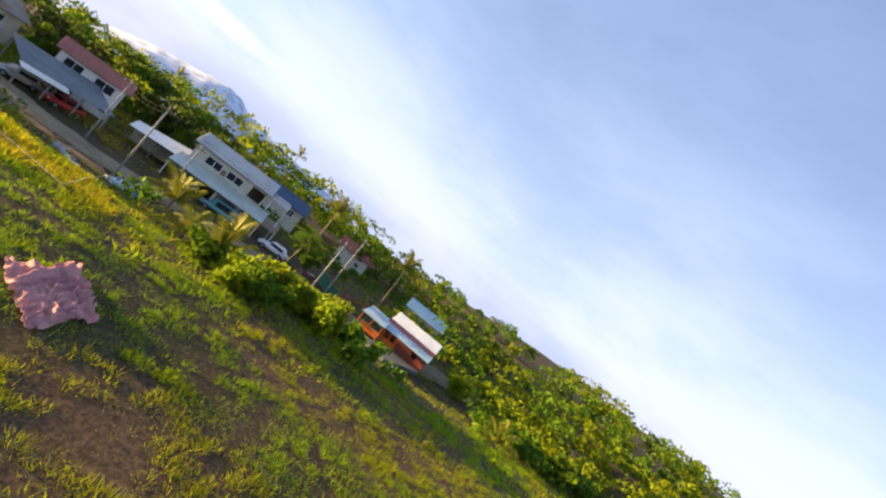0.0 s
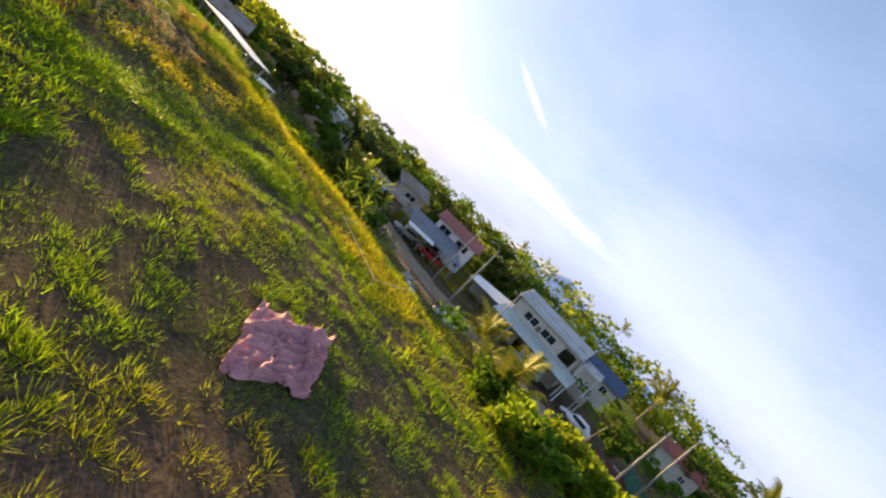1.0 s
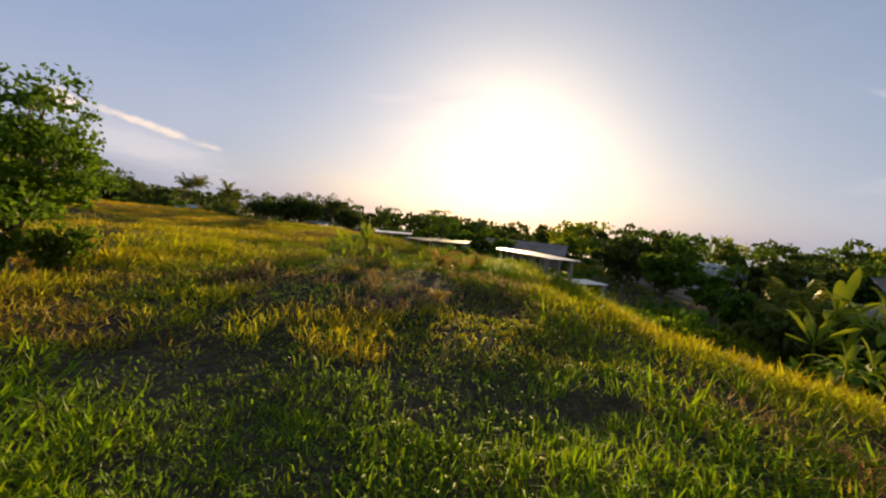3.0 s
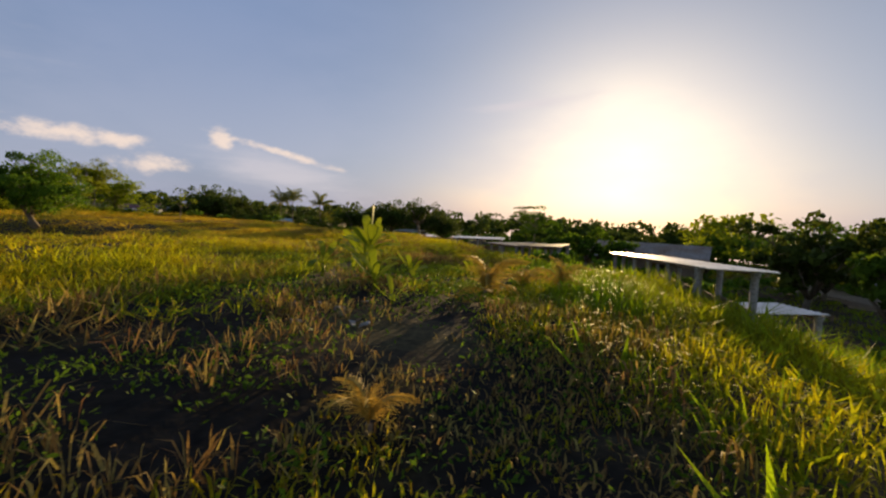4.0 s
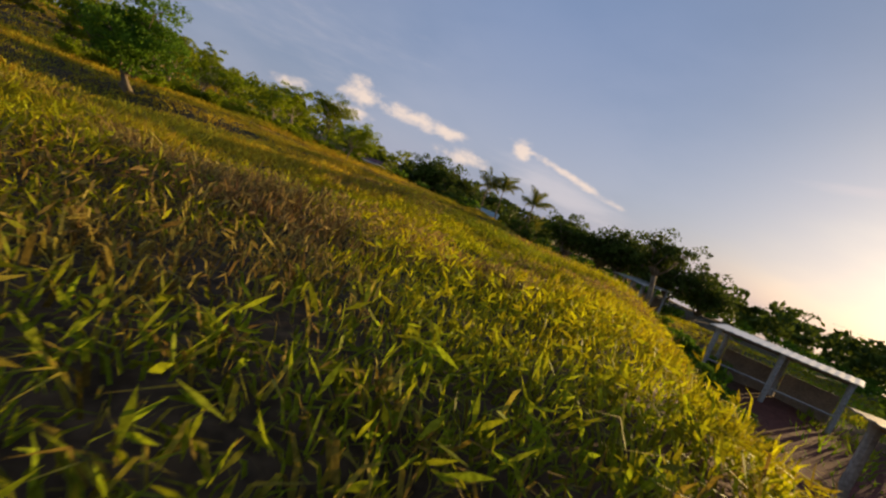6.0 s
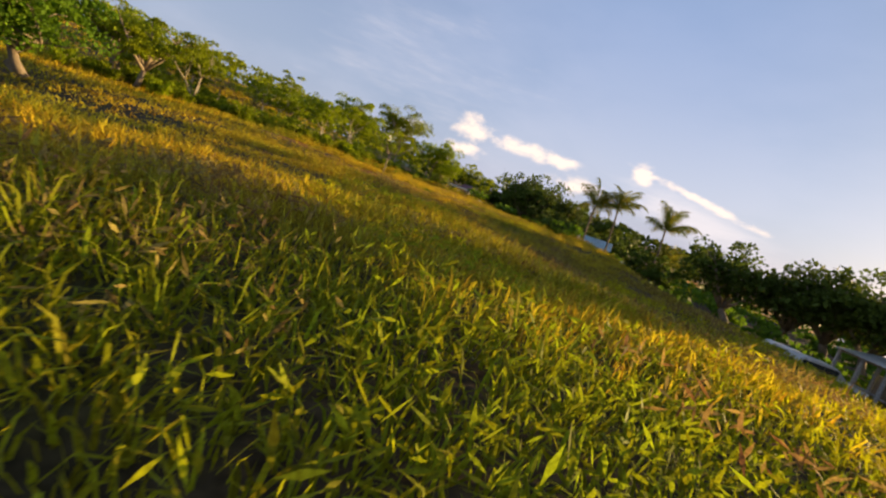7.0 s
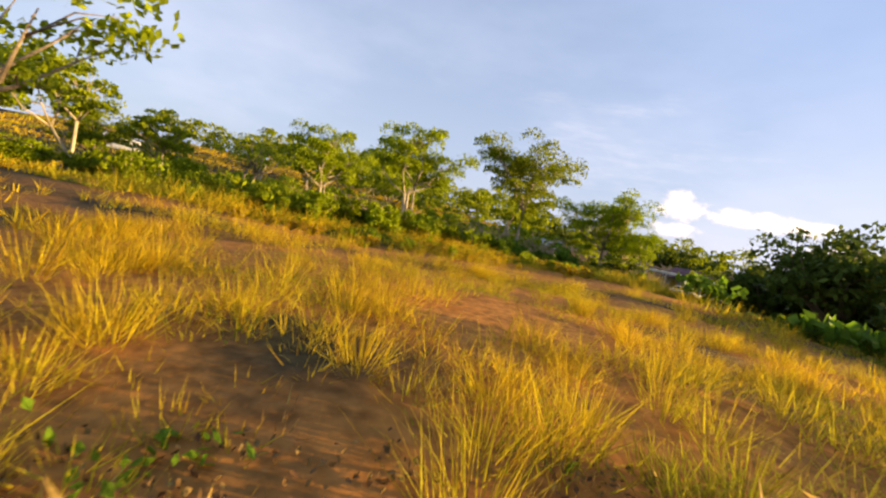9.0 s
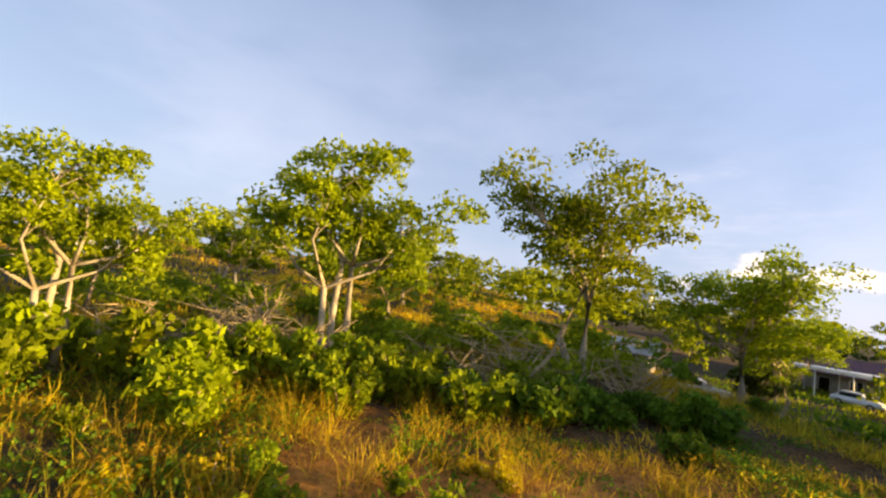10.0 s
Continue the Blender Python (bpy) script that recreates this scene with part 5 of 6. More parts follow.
def car(label, x, y, turn, paint, length=4.2, base=None, van=False):
    g = float(gz(x, y)) if base is None else base
    t = thing("car", label, "car", "parked cars", m=pose(x, y, g, 0, 0, turn))
    hw = 0.84
    prof = [(-2.1, 0.35), (2.1, 0.35), (2.12, 0.72), (1.15, 0.90), (-1.95, 0.92), (-2.12, 0.70)]
    cab = [(-1.75, 0.90), (1.05, 0.90), (0.45, 1.42), (-1.25, 1.46)] if not van else [(-2.0, 0.90), (1.3, 0.90), (0.9, 1.75), (-1.95, 1.8)]
    s = length / 4.2

    def prism(points, w):
        bm = bmesh.new()
        a = [bm.verts.new((p[0] * s, -w, p[1])) for p in points]
        b = [bm.verts.new((p[0] * s, w, p[1])) for p in points]
        bm.faces.new(a[::-1])
        bm.faces.new(b)
        for i in range(len(a)):
            bm.faces.new((a[i], a[(i + 1) % len(a)], b[(i + 1) % len(a)], b[i]))
        bmesh.ops.recalc_face_normals(bm, faces=bm.faces)
        bmesh.ops.bevel(bm, geom=list(bm.edges), offset=0.06, segments=2, affect="EDGES")
        return bm

    body = part("body", prism(prof, hw), paint, t, smooth=True)
    part("cabin", prism(cab, hw - 0.12), paint, t)
    lo, hi = 0.96, cab[2][1] - 0.10
    for sgn in (-1, 1):
        yy = sgn * (hw - 0.115)
        part("side_window", boxed(-1.3 * s, 0.5 * s, min(yy, yy + sgn * 0.012), max(yy, yy + sgn * 0.012), lo, hi), M["glass"], t)
    bm = bmesh.new()
    slab(bm, [(cab[1][0] * s + 0.03, -0.62, lo), (cab[1][0] * s + 0.03, 0.62, lo), (cab[2][0] * s + 0.05, 0.58, hi), (cab[2][0] * s + 0.05, -0.58, hi)], 0.02)
    part("windscreen", bm, M["glass"], t)
    for wx in (-1.3, 1.3):
        for sgn in (-1, 1):
            y0 = sgn * (hw - 0.16)
            tyre = part("wheel", tube(bmesh.new(), [(wx * s, y0, 0.32), (wx * s, y0 + sgn * 0.19, 0.32)], [0.32, 0.32], 16), M["rubber"], t, smooth=False)
            part("rim", tube(bmesh.new(), [(wx * s, y0 + sgn * 0.18, 0.32), (wx * s, y0 + sgn * 0.20, 0.32)], [0.20, 0.19], 12), M["steel"], tyre)
    for sgn in (-1, 1):
        part("headlight", boxed(2.06 * s, 2.13 * s, sgn * 0.6 - 0.16, sgn * 0.6 + 0.16, 0.62, 0.74), M["white"], t)
        part("tail_light", boxed(-2.13 * s, -2.06 * s, sgn * 0.62 - 0.12, sgn * 0.62 + 0.12, 0.66, 0.82), M["car_red"], t)
    return t


# the white two-storey house by the road
h = house("white_house", "long cream two-storey house with grey sheet roof", 63.9, 10.6, 5.0, 10.2, 7.0, 5.9, M["cream"], M["grey_sheet"],
          wins=((1.2, 3.4, 4.0, 5.1), (-1.8, 0.4, 4.0, 5.1)), openings=((2.9, 4.5, 0.1, 2.3), (0.2, 1.8, 0.1, 2.3), (-3.4, -1.0, 0.1, 2.4), (-4.9, -3.0, 3.7, 5.3)), rise=1.3, over=0.5, base=-1.55)
awning(h, -6.6, 6.0, -3.9, -0.02, 2.55, 3.55, M["pale_green"], 5)
part("balcony_panel", boxed(-0.10, -0.02, 0.5, 1.1, 3.95, 4.7), M["wood"], h, "small timber panel on the upper wall")
awning(h, -8.4, -5.72, -0.2, 4.2, 5.35, 5.9, M["grey_sheet"], 2, name="porch_roof")
awning(h, -8.9, -5.72, -2.2, 2.5, 2.2, 2.8, M["rust"], 2, name="porch_roof")
annex = thing("annex", "low annex with white sheet roof and blue edge", "shed", m=pose(65.2, 19.4, -1.6, 0, 0, 14))
part("roof", sheet(bmesh.new(), (-2.6, 3.6, 2.5), (-2.6, -3.2, 2.7), (2.2, -3.2, 3.7), (2.2, 3.6, 2.9), 20), M["white"], annex)
part("fascia", boxed(2.15, 2.30, -3.2, 3.5, 2.75, 2.95), M["blue_sheet"], annex, "light blue edge board")
part("back_wall", boxed(1.8, 1.98, -3.0, 3.2, 0, 2.7), M["cream"], annex)
for u in (-2.9, 0.2, 3.2):
    part("post", boxed(-2.2, -2.06, u - 0.07, u + 0.07, 0, 2.55), M["wood"], annex)
house("blue_roof_house", "house with dark blue sheet roof behind trees", 84.0, 4.0, 8, 7.0, 6.0, 4.6, M["cream"], M["navy_sheet"], wins=((-2.0, -0.8, 2.6, 3.8),), rise=1.6)
car("teal pickup parked under the house awning", 60.6, 8.6, 95, M["teal"], 4.6, -1.55, van=True)
car("white car parked beside the cream house", 60.8, 0.6, 80, M["car_white"], 4.1, -1.5)
drive = thing("driveway", "grey concrete driveway beside the house", "paving", kind="structure")
part("slab", slab(bmesh.new(), [(56.5, -6.5, -1.30), (64.5, -6.0, -1.30), (63.5, -0.5, -1.36), (57.0, 1.0, -1.36)], 0.3), M["concrete"], drive)

# the red-roofed house with its carport
h = house("red_roof_house", "two-storey house with faded red sheet roof", 65.0, 29.6, 26, 7.2, 6.0, 4.9, M["white"], M["red_sheet"],
          wins=((0.9, 2.9, 3.1, 4.3), (-2.6, -0.4, 3.1, 4.3), (-3.2, -2.4, 0.9, 2.0)), openings=((0.4, 2.6, 0.1, 2.2),), rise=1.1, over=0.6, base=-1.5)
cp = thing("carport", "grey sheet carport on posts before the house", "carport", m=pose(58.6, 28.2, -1.5, 0, 0, 44))
part("roof", sheet(bmesh.new(), (-3.6, 4.6, 2.45), (-3.6, -4.2, 2.45), (4.4, -4.2, 3.5), (4.4, 4.6, 3.5), 26), M["dark_sheet"], cp)
part("roof", sheet(bmesh.new(), (-4.8, 4.8, 2.28), (-4.8, 0.6, 2.28), (-3.3, 0.6, 2.53), (-3.3, 4.8, 2.53), 12), M["zinc"], cp, "bright zinc eave strip")
for u in (-3.8, -1.0, 1.8, 4.3):
    for v in (-3.3, 3.8):
        part("post", boxed(v - 0.07, v + 0.07, u - 0.07, u + 0.07, 0, 2.48 + (v + 3.6) * 0.13), M["concrete"], cp)
car("red car parked under the grey carport", 57.8, 26.6, 150, M["car_red"], 4.0, -1.5)
car("grey car at the edge of the carport", 56.0, 30.4, 140, M["grey_sheet"], 4.2, -1.5)
house("beige_house", "beige gabled house with rust-brown roof edge", 66.0, 41.5, 60, 5.6, 6.5, 4.0, M["cream"], M["rust"], wins=((-1.2, 1.0, 2.2, 3.2),), rise=1.3)
house("long_house", "low house with grey sheet roof and blue tarpaulin", 56.0, 38.0, 30, 6.0, 4.0, 2.6, M["wood"], M["rust"], openings=((-1.0, 0.6, 0.1, 2.1),), rise=0.7)
house("green_roof_house", "white house with grey-green roof by the road", 62.5, 55.0, 38, 7.5, 6.0, 3.0, M["white"], M["dark_sheet"], wins=((-2.4, -1.2, 1.0, 2.2), (1.0, 2.2, 1.0, 2.2)), rise=1.3)
house("small_house", "small house with rusted roof among trees", 73.0, 52.0, 35, 6.5, 5.5, 2.8, M["cream"], M["red_sheet"], wins=((-0.6, 0.8, 1.0, 2.2),), rise=1.2)
house("small_house", "small pale house with zinc roof among trees", 66.0, 70.0, 45, 7.0, 5.5, 2.8, M["white"], M["zinc"], wins=((-0.6, 0.8, 1.0, 2.2),), rise=1.2)
car("white car parked on the village road verge", 50.6, 37.0, 70, M["car_white"], 4.2)
car("red and white car on the road verge", 48.6, 40.2, 60, M["car_red"], 4.0)

# the orange shed
sh = thing("orange_shed", "orange timber shed with striped sheet roof", "shed", m=pose(52.4, -18.6, -0.9, 0, 0, -24) @ Matrix.Scale(0.8, 4))
for i, (a, b, mat) in enumerate(((0.0, 0.30, M["blue_sheet"]), (0.30, 0.50, M["maroon"]), (0.50, 1.0, M["white"]))):
    x0, x1 = -1.6 + 6.2 * a, -1.6 + 6.2 * b
    part("roof_sheet", sheet(bmesh.new(), (x0, 4.3, 2.2 + 2.5 * a), (x0, -4.6, 2.2 + 2.5 * a), (x1, -4.6, 2.2 + 2.5 * b + 0.01), (x1, 4.3, 2.2 + 2.5 * b + 0.01), 22), mat, sh)
part("front_wall", holed(bmesh.new(), -4.2, 1.2, 0, 2.3, 0, 0.12, [(-2.6, -1.6, 0.9, 1.8)]), M["brick_red"], sh)
part("front_wall", holed(bmesh.new(), 1.2, 4.0, 0, 2.3, 0, 0.12, [(1.6, 2.4, 0.7, 1.9), (2.8, 3.6, 0.7, 1.9)]), M["orange"], sh)
part("back_wall", boxed(4.2, 4.32, -4.2, 4.0, 0, 4.2), M["wood"], sh)
for s, y0 in ((-1, -4.2), (1, 3.88)):
    part("side_wall", boxed(0.13, 4.19, y0, y0 + 0.12, 0, 2.7), M["orange"] if s > 0 else M["brick_red"], sh)
an = thing("orange_annex", "open annex with light blue sheet roof", "shed", m=pose(53.2, -13.9, -1.0, 0, 0, -24) @ Matrix.Scale(0.85, 4))
part("roof", sheet(bmesh.new(), (-1.6, 2.0, 2.3), (-1.6, -2.0, 2.3), (2.6, -2.0, 3.1), (2.6, 2.0, 3.1), 14), M["blue_sheet"], an)
for u in (-1.8, 0.0, 1.8):
    part("post", boxed(-1.3, -1.18, u - 0.06, u + 0.06, 0, 2.3), M["orange"], an)
    part("post", boxed(2.2, 2.32, u - 0.06, u + 0.06, 0, 2.98), M["wood"], an)
part("rail", boxed(-1.28, -1.20, -1.8, 1.8, 1.0, 1.12), M["wood"], an)
part("counter", boxed(-0.2, 0.6, -1.6, 1.6, 0, 0.9), M["orange"], an)
yard = thing("yard_slab", "grey paved yard before the orange shed", "paving", kind="structure")
part("slab", slab(bmesh.new(), [(46.0, -15.5, -0.75), (50.3, -21.5, -0.75), (52.0, -19.0, -0.85), (50.2, -11.5, -0.95)], 0.5), M["asphalt"], yard)
house("blue_sheet_house", "house with light blue sheet roof on the slope", 79.5, -28.0, -18, 7.5, 6.0, 3.2, M["cream"], M["blue_sheet"], wins=((-2.0, -1.0, 1.2, 2.2),), openings=((0.6, 1.6, 0.1, 2.1),), rise=1.4)
house("hill_house", "small cream house with red roof among trees", 92.0, -12.0, -6, 7.0, 6.0, 4.0, M["cream"], M["red_sheet"], wins=((-2.0, -1.0, 1.6, 2.6),), rise=1.5)


# the open sheds below the bank
def open_shed(label, corners, mat, posts, ribs=16, wall=True):
    """A ribbed roof over four corners (front far, front near, back near, back far) on thick posts, with rails between."""
    f0, f1, b1, b0 = (Vector(c) for c in corners)
    t = thing("open_shed", label, "shed", "sheds below the bank", m=pose(f0.x, f0.y, 0))
    o = Vector((f0.x, f0.y, 0))
    part("roof", sheet(bmesh.new(), f0 - o, f1 - o, b1 - o, b0 - o, ribs, 0.025), mat, t)
    for a, c, other in ((f0, f1, b0), (b0, b1, f0)):
        line = []
        for i in range(posts):
            p = a.lerp(c, 0.06 + 0.88 * i / (posts - 1)).lerp(other.lerp(b1 if other is b0 else f1, 0.06 + 0.88 * i / (posts - 1)), 0.1)
            g = float(gz(p.x, p.y)) - 0.1
            part("post", tube(bmesh.new(), [(p.x - o.x, p.y - o.y, g), (p.x - o.x, p.y - o.y, p.z - 0.3), (p.x - o.x, p.y - o.y, p.z - 0.06)], [0.11, 0.11, 0.17], 8), M["concrete"], t)
            line.append(p - o)
        for p, q in zip(line, line[1:]):
            part("beam", tube(bmesh.new(), [p - Vector((0, 0, 0.12)), q - Vector((0, 0, 0.12))], [0.06, 0.06], 4), M["wood"], t)
            # boards added along the back to darken the inside and shade the yard
            if wall and other is f0:
                s = (q - p).xy.length / 2
                m = (p + q) / 2
                z0 = float(gz(*(m + o).xy)) - 0.1
                bm = boxed(-s + 0.2, s - 0.2, -0.03, 0.03, z0, p.z - 1.1)
                bmesh.ops.transform(bm, matrix=pose(m.x, m.y, 0, 0, 0, math.degrees(math.atan2(q.y - p.y, q.x - p.x))), verts=bm.verts)
                part("shade_panel", bm, M["wood"], t)
            elif wall:
                g = float(gz(*(p + o).xy)) + 0.75
                part("rail", tube(bmesh.new(), [(p.x, p.y, g), (q.x, q.y, g)], [0.05, 0.05], 4), M["concrete"], t)
    return t


open_shed("open shed with pale sheet roof on concrete posts", ((23.0, 62.6, 2.90), (25.2, 56.6, 3.02), (28.4, 60.2, 3.10), (27.8, 66.4, 2.95)), M["old_sheet"], 3)
open_shed("open shed with pale sheet roof beside parked scrap", ((25.3, 56.4, 3.06), (27.3, 49.3, 3.45), (28.5, 52.8, 3.50), (28.7, 60.0, 3.16)), M["old_sheet"], 3)
open_shed("open shed with bright zinc roof on concrete posts", ((19.4, 74.4, 2.75), (25.3, 76.0, 2.75), (25.8, 79.5, 2.85), (19.8, 78.0, 2.85)), M["zinc"], 3)
open_shed("long shed with bright zinc roof in low sun", ((32.4, 57.4, 2.85), (29.4, 36.4, 3.62), (30.4, 34.6, 3.74), (34.8, 53.6, 3.0)), M["zinc"], 6, 40)
open_shed("low shed with thin zinc roof near the yard", ((31.2, 39.6, 2.1), (31.6, 37.4, 2.15), (34.0, 37.6, 2.2), (33.6, 39.8, 2.2)), M["zinc"], 2, 8, wall=False)
open_shed("far shed with pale roof among trees", ((7.0, 101.4, 2.45), (11.2, 97.6, 2.45), (13.4, 101.4, 2.75), (9.0, 105.0, 2.75)), M["zinc"], 4)
house("low_hall", "wide low hall with pale rusty roof", 41.0, 74.5, 62, 12.0, 8.0, 2.6, M["wood"], M["rust"], openings=((-3.0, -1.0, 0.1, 2.1), (1.5, 3.0, 0.1, 2.1)), rise=1.5)
car("silver car parked on the low grass by the shed", 5.6, 100.6, 30, M["car_white"], 4.2)
car("pale grey car parked on the low grass by the shed", 7.6, 97.4, 40, M["grey_sheet"], 4.2)
car("grey off-road car under the shed roof", 27.6, 55.6, 70, M["dark_sheet"], 4.0, van=True)
wall = thing("low_wall", "low concrete retaining wall along the bank", "wall")
part("wall", boxed(-0.12, 0.12, -3.2, 2.0, -1.0, 0.55), M["concrete"], wall)
wall.matrix_basis = pose(22.4, 54.6, 1.55, -4, 0, 46)

# the farm beyond the field
house("farm_shed", "low farm shed with blue-grey sheet roof", -17.4, 111.2, 122, 3.4, 2.8, 2.7, M["cream"], M["blue_sheet"], openings=((-1.5, -0.6, 0.1, 1.9), (0.6, 1.6, 0.1, 1.9)), rise=0.7, over=0.4, base=0.2)
house("white_hut", "small white hut beside the farm shed", -11.8, 106.6, 110, 1.6, 1.6, 1.7, M["white"], M["zinc"], wins=((-0.4, 0.3, 0.7, 1.3),), rise=0.4, over=0.25, base=0.3)

# the pale hall with a white pergola, and the cars before it
hall = house("pale_hall", "pale hall with purple-brown roof behind a pergola", -80.2, 145.6, 104, 11.0, 7.0, 3.0, M["concrete"], M["maroon"], wins=((-3.6, -2.2, 1.0, 2.4), (-0.8, 0.6, 1.0, 2.4)), openings=((2.6, 3.8, 0.1, 2.2),), rise=1.6, over=0.6, base=0.4)
pg = thing("pergola", "white flat pergola on slim posts", "pergola", m=pose(-77.8, 142.0, 0.4, 0, 0, -76) @ Matrix.Scale(1.12, 4))
part("roof", boxed(-2.0, 2.0, -8.5, 8.5, 2.75, 3.05), M["white"], pg)
for i in range(6):
    for v in (-1.8, 1.7):
        part("post", boxed(v - 0.05, v + 0.05, -8.2 + 3.28 * i - 0.05, -8.2 + 3.28 * i + 0.05, -0.2, 2.74), M["white"], pg)
house("villa", "white low villa with grey roof behind the hall", -86.0, 170.0, 135, 8.0, 7.0, 3.3, M["white"], M["dark_sheet"], wins=((0.8, 2.4, 1.0, 2.2), (-2.6, -1.2, 1.0, 2.2)), rise=1.4, base=0.4)
car("white car parked below the spreading trees", -67.6, 118.4, 57, M["car_white"], 5.2)
car("silver car parked before the pale hall", -73.0, 138.6, 15, M["car_white"], 4.2)
house("grey_hut", "small grey hut under the trees", -61.0, 109.4, 140, 2.6, 2.4, 1.5, M["concrete"], M["grey_sheet"], openings=((-0.5, 0.5, 0.1, 1.8),), rise=0.6)
house("hill_hut", "small white hut on the grassy hill", -93.0, 52.0, 190, 4.0, 3.0, 1.8, M["white"], M["white"], wins=((-1.2, 0.0, 0.6, 1.3),), rise=0.5)
house("hill_villa", "white house far up on the wooded ridge", -352.0, 262.0, 140, 9.0, 8.0, 17.0, M["white"], M["grey_sheet"], wins=((-3.2, -1.0, 11.0, 13.5), (1.0, 3.2, 11.0, 13.5)), rise=2.5, base=10.0)


# ---------------------------------------------------------------- roads
def strip(name, label, line, width, mat, lift, kerb=None):
    """A road laid on the land along a line, with thickness."""
    pts = []
    line = [Vector((*p, 0)) for p in line]
    for a, b in zip(line, line[1:]):
        n = max(2, int((b - a).length / 1.2))
        pts += [a.lerp(b, i / n) for i in range(n)]
    pts.append(line[-1])
    bm = bmesh.new()
    rows = []
    for i, p in enumerate(pts):
        d = (pts[min(i + 1, len(pts) - 1)] - pts[max(i - 1, 0)]).normalized()
        n = Vector((-d.y, d.x, 0))
        row = []
        for s in (-0.5, -0.25, 0, 0.25, 0.5):
            w = width * (1 + 0.12 * math.sin(i * 1.7) * (abs(s) == 0.5))
            q = p + n * w * s
            row.append(bm.verts.new((q.x, q.y, float(gz(q.x, q.y)) + lift - 0.04 * abs(s))))
        rows.append(row)
    for a, b in zip(rows, rows[1:]):
        for k in range(4):
            bm.faces.new((a[k], a[k + 1], b[k + 1], b[k]))
    bmesh.ops.solidify(bm, geom=list(bm.faces), thickness=0.12)
    bmesh.ops.recalc_face_normals(bm, faces=bm.faces)
    me = bpy.data.meshes.new(name)
    bm.to_mesh(me)
    bm.free()
    me.materials.append(mat)
    return tagged(new(name, me), label, "road", kind="structure")


ROAD = VILLAGE_ROAD
strip("road_shoulder", "dusty orange-brown dirt along the village road", [(p[0] - 0.9, p[1]) for p in ROAD], 6.2, M["track_dirt"], 0.05)
strip("road", "dusty pale brown dirt road through the village", ROAD, 4.2, M["road_pale"], 0.12)
strip("dirt_track", "bare orange dirt track among bushes", [(60, -3), (64, -9), (70, -16), (78, -22)], 2.4, M["brick_red"], 0.06)
# ---------------------------------------------------------------- poles, wires and small things
def pole(label, x, y, top, lamp=False):
    g = float(gz(x, y))
    t = thing("utility_pole", label, "pole", "roadside poles", m=pose(x, y, g - 0.2))
    H = top - g + 0.2
    part("post", tube(bmesh.new(), [(0, 0, 0), (0, 0, H * 0.5), (0, 0, H)], [0.11, 0.09, 0.07], 10), M["concrete"], t, smooth=True)
    part("crossarm", boxed(-0.05, 0.05, -0.7, 0.7, H - 0.45, H - 0.33), M["wood"], t)
    for u in (-0.6, 0.0, 0.6):
        part("insulator", tube(bmesh.new(), [(0, u, H - 0.33), (0, u, H - 0.2)], [0.04, 0.03], 8), M["white"], t)
    if lamp:
        part("lamp_arm", tube(bmesh.new(), [(0, 0, H - 0.6), (-0.2, 0.1, H + 0.1), (-0.7, 0.3, H + 0.35), (-1.2, 0.5, H + 0.2)], [0.03, 0.03, 0.03, 0.03], 6), M["steel"], t, smooth=True)
        part("lamp_head", boxed(-1.55, -1.15, 0.44, 0.62, H + 0.13, H + 0.23), M["steel"], t)
    return t


POLES = [(51.9, 20.8, 6.0), (46.3, 15.0, 6.7), (47.5, -4.9, 6.6), (57.0, -7.5, 7.6), (52.5, 12.5, 5.0), (63.7, 81.1, 6.2)]
for i, (x, y, z) in enumerate(POLES):
    pole("pale concrete utility pole with a crossarm", x, y, z, lamp=(i == 1))


def wire(label, a, b, sag, r=0.012):
    a, b = Vector(a), Vector(b)
    pts = [a.lerp(b, s) - Vector((0, 0, sag * 4 * s * (1 - s))) for s in np.linspace(0, 1, 14)]
    bm = tube(bmesh.new(), pts, [r] * 14, 5)
    me = bpy.data.meshes.new("wire")
    bm.to_mesh(me)
    bm.free()
    me.materials.append(M["rubber"])
    return tagged(new("power_line", me), label, "cable", "power lines")


for (a, b) in ((0, 1), (1, 2), (2, 3)):
    for off in (0.0, -0.4):
        wire("thin dark power line between poles", (*POLES[a][:2], POLES[a][2] - 0.2 + off), (*POLES[b][:2], POLES[b][2] - 0.2 + off), 0.5)
wire("thin dark power line between poles", (51.9, 20.8, 5.8), (63.7, 81.1, 6.0), 0.9)
wire("thin dark power line between poles", (63.7, 81.1, 6.0), (30.0, 150.0, 7.0), 0.9)


# the string on stakes
def string_line(label, pts, stakes):
    t = thing("string_line", label, "string", "strings on stakes")
    P = [(x, y, float(gz(x, y)) + h) for x, y, h in pts]
    part("string", tube(bmesh.new(), P, [0.010] * len(P), 5), M["white"], t)
    for i in stakes:
        x, y, h = pts[i]
        part("stake", tube(bmesh.new(), [(x, y, float(gz(x, y)) - 0.1), (x, y, float(gz(x, y)) + h + 0.05)], [0.025, 0.02], 6), M["wood"], t)
    return t


string_line("pale string stretched between low stakes", [(28.3, 16.1, 0.35), (27.3, 12.9, 0.42), (26.1, 9.8, 0.35)], (0, 2))
string_line("pale string stretched between low stakes", [(26.1, 9.8, 0.35), (32.0, 11.3, 0.42), (40.0, 13.4, 0.42), (46.2, 15.0, 0.4)], (1, 2))
string_line("pale string stretched between low stakes", [(28.3, 16.1, 0.35), (34.0, 18.6, 0.42), (41.0, 21.8, 0.42), (47.0, 24.4, 0.4)], (1, 2))


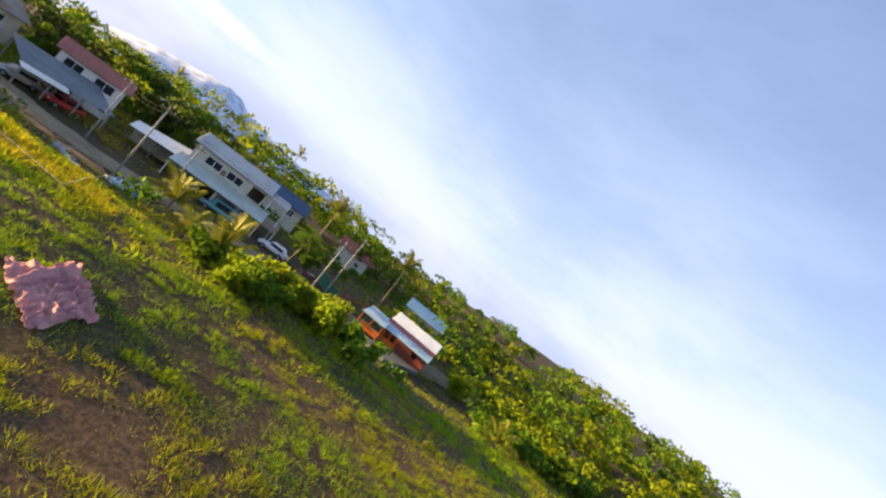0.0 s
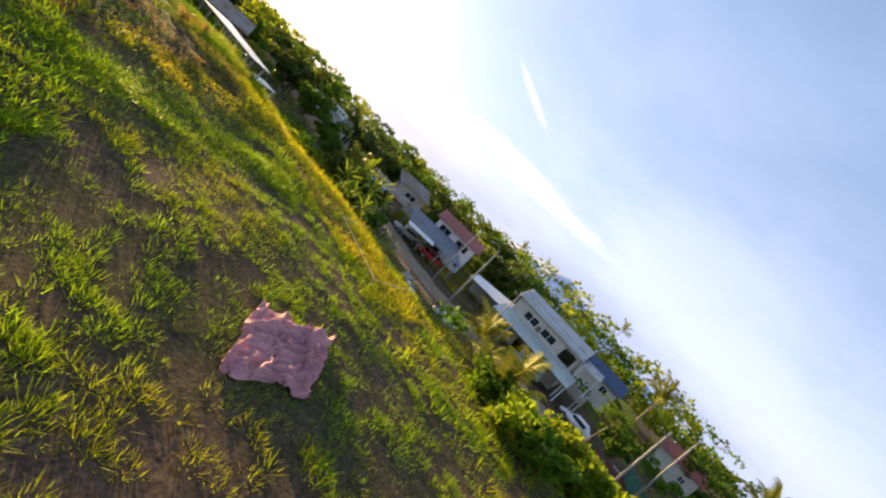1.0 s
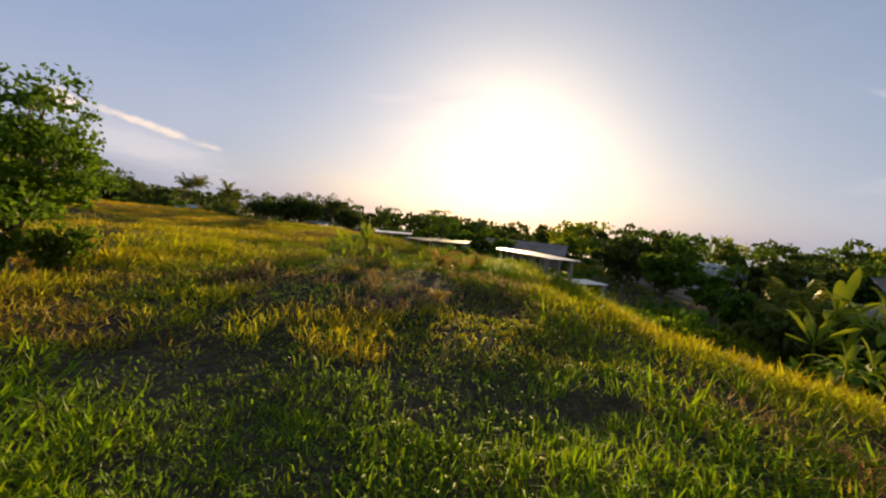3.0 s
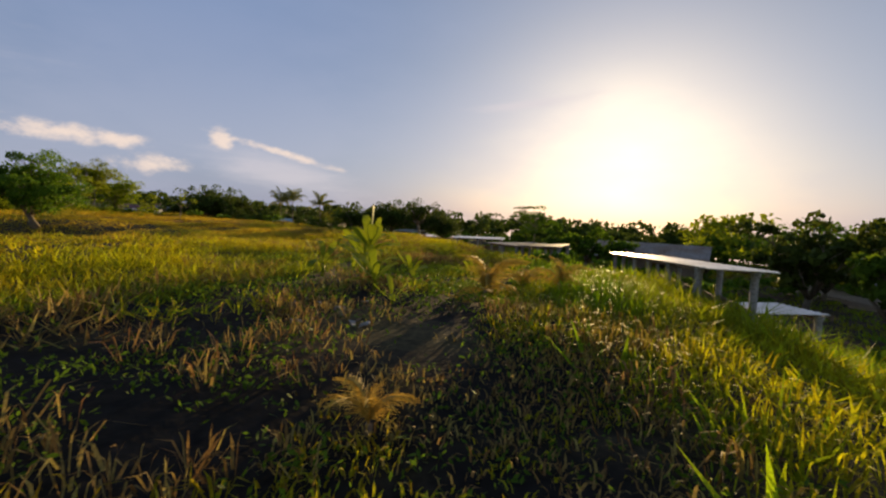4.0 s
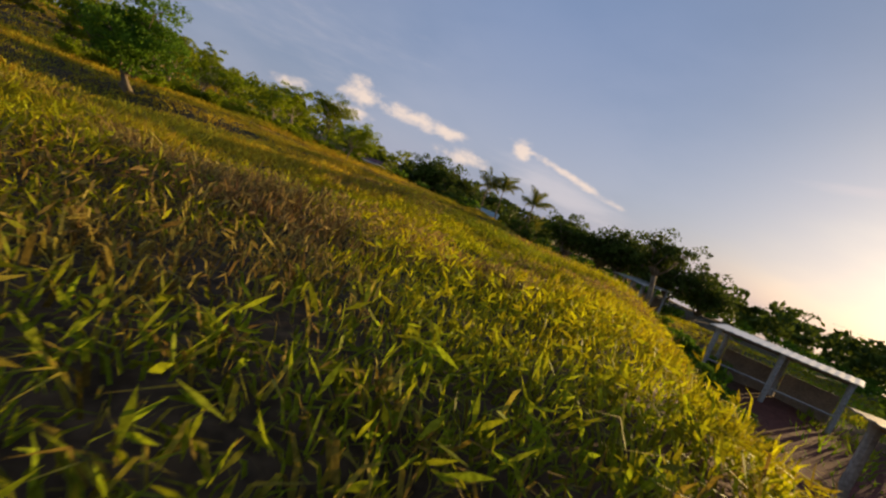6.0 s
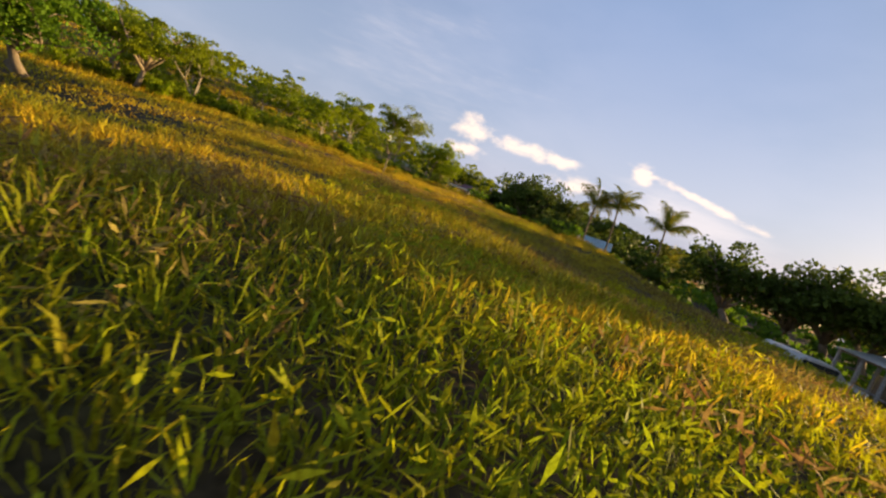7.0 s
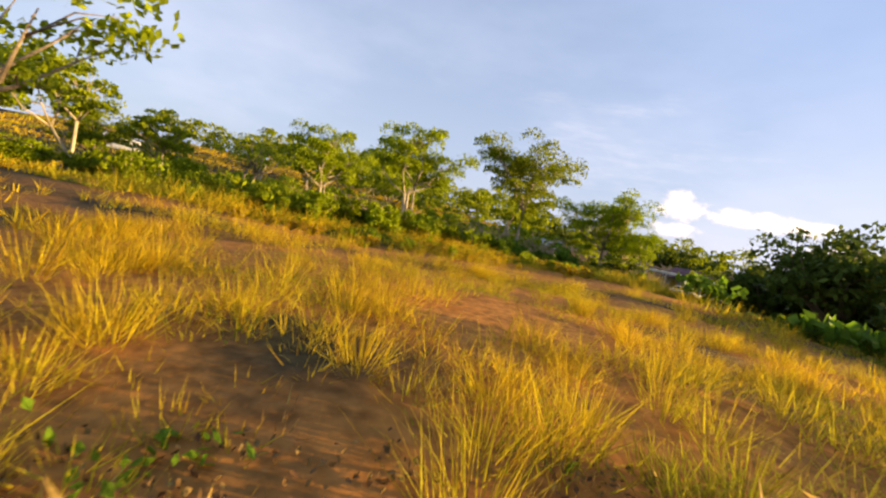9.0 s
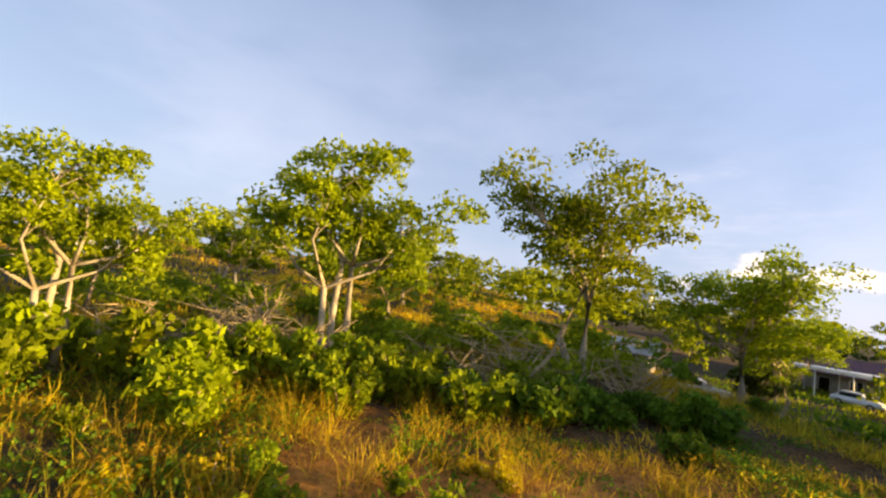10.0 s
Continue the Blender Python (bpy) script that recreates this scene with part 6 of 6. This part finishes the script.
# the crumpled cloth on the grass
def cloth_mesh():
    n = 90
    corners = [Vector(c) for c in ((16.7, 6.1, 0), (19.2, 5.0, 0), (17.0, 2.95, 0), (14.7, 3.85, 0))]
    v = []
    for i in range(n):
        for j in range(n):
            s, t = i / (n - 1), j / (n - 1)
            p = corners[0].lerp(corners[1], s).lerp(corners[3].lerp(corners[2], s), t)
            e = 0.16 * math.sin(9 * s + 3 * t) * step(0.36, 0.5, abs(t - 0.5)) + 0.14 * math.cos(11 * t) * step(0.36, 0.5, abs(s - 0.5))
            w = noise.noise(Vector((p.x * 1.5, p.y * 1.5, 3.1)))
            w2 = abs(noise.noise(Vector((p.x * 1.5 + w * 1.6, p.y * 3.6 - w * 1.2, 7.7))))
            w3 = noise.noise(Vector((p.x * 6 + w2 * 2, p.y * 6, 1.7)))
            ridge = 0.24 * max(0, 1 - 3.4 * w2) + 0.07 * w + 0.035 * w3
            ridge += 0.16 * math.exp(-((t - 0.16 - 0.10 * math.sin(5 * s)) / 0.05) ** 2) * (s > 0.1)
            v.append((p.x + e, p.y + e * 0.5, float(gz(p.x, p.y)) + 0.07 + ridge))
    f = [(i * n + j, i * n + j + 1, (i + 1) * n + j + 1, (i + 1) * n + j) for i in range(n - 1) for j in range(n - 1)]
    return mesh_from("cloth", v, f, material("plum_cloth", (0.54, 0.25, 0.23), 0.75, (0.42, 0.19, 0.20), 1.2, fine=30, bump=0.15), smooth=True)


cloth = tagged(new("crumpled_cloth", cloth_mesh()), "crumpled plum-pink cloth spread on the grass", "cloth")
so = cloth.modifiers.new("thickness", "SOLIDIFY")
so.thickness = 0.015


# heaps and bits
def heap(name, label, x, y, rad, h, mats, seed, n=22, size=1.0):
    t = thing(name, label, "debris", m=pose(x, y, float(gz(x, y)) - 0.05))
    q = np.random.default_rng(seed)
    for i in range(n):
        a, d = q.uniform(0, 6.28), rad * q.uniform(0, 1) ** 0.6
        s = q.uniform(0.15, 0.42) * size
        bm = boxed(-s, s, -s * 0.7, s * 0.7, -0.06 * size, 0.06 * size, bevel=0.03 * size)
        for v in bm.verts:
            v.co += Vector((q.normal(), q.normal(), q.normal())) * 0.05 * size
        bmesh.ops.transform(bm, matrix=pose(d * math.cos(a), d * math.sin(a), h * (1 - d / rad) * q.uniform(0.3, 1) + 0.1, q.uniform(-35, 35), q.uniform(-35, 35), q.uniform(0, 360)), verts=bm.verts)
        part("scrap", bm, mats[i % len(mats)], t)
    return t


heap("scrap_heap", "heap of white and blue plastic sheets by the pole", 44.6, 13.2, 1.5, 0.7, (M["white"], M["blue_sheet"], M["white"], M["blue_tarp"]), 301, 30)
heap("scrap_heap", "scattered pale rubbish on the road verge", 40.0, 17.5, 2.4, 0.1, (M["white"], M["concrete"]), 302, 12)
heap("scrap_heap", "scattered pale stones and rubbish in dark soil", 19.6, 31.2, 1.8, 0.08, (M["concrete"], M["wood"]), 303, 14, 0.3)
heap("scrap_heap", "pile of timber and scrap inside the shed", 26.6, 60.4, 1.8, 0.8, (M["wood"], M["concrete"], M["blue_tarp"]), 304, 30)
heap("scrap_heap", "pile of timber and scrap beside the shed", 24.0, 55.0, 1.2, 0.4, (M["concrete"], M["wood"]), 305, 12)
heap("scrap_heap", "scattered stones before the orange shed", 47.2, -17.6, 1.0, 0.15, (M["white"], M["concrete"]), 306, 9)
fence = thing("net_fence", "green netting fence along the drive", "fence", m=pose(60.0, -7.6, -1.3, 0, 0, -70))
for i in range(5):
    part("post", boxed(-0.05, 0.05, -3.6 + 1.8 * i - 0.05, -3.6 + 1.8 * i + 0.05, -0.1, 1.75), M["wood"], fence)
part("net", boxed(-0.08, -0.055, -3.6, 3.6, 0.05, 1.6), M["net_green"], fence)
tarp = thing("tarpaulin", "blue tarpaulin over a lean-to roof", "tarpaulin", m=pose(52.6, 37.6, -1.4, 0, 0, 30))
part("cover", sheet(bmesh.new(), (-1.5, 1.8, 1.9), (-1.5, -1.8, 1.9), (1.5, -1.8, 2.6), (1.5, 1.8, 2.6), 5, 0.06), M["blue_tarp"], tarp)
for u in (-1.6, 1.6):
    for v, hh in ((-1.4, 1.9), (1.4, 2.55)):
        part("post", boxed(v - 0.05, v + 0.05, u - 0.05, u + 0.05, -0.1, hh), M["wood"], tarp)

# the far mountain; distance haze is painted into its pale blue colour
def mountain():
    n, m = 60, 12
    v = []
    for i in range(n):
        a = radians(-2 + 28 * i / (n - 1))
        for j in range(m):
            d = 2300 + 500 * j / (m - 1)
            prof = float(np.interp(math.degrees(a), (-2, 9, 12.2, 13.6, 15, 17, 19, 22, 26), (-60, -10, 20, 64, 70, 60, 30, 5, -60))) + 7 * noise.noise(Vector((i * 0.5, j * 0.3, 2)))
            s = math.sin(math.pi * j / (m - 1) * 0.5)
            v.append((d * math.cos(a), d * math.sin(a), -130 + (prof + 130) * s))
    f = [(i * m + j, i * m + j + 1, (i + 1) * m + j + 1, (i + 1) * m + j) for i in range(n - 1) for j in range(m - 1)]
    return mesh_from("mountain", v, f, material("haze_tinted_mountain", (0.56, 0.61, 0.70), 1.0, (0.50, 0.56, 0.66), 0.002, fine=0.02, bump=0), smooth=True)


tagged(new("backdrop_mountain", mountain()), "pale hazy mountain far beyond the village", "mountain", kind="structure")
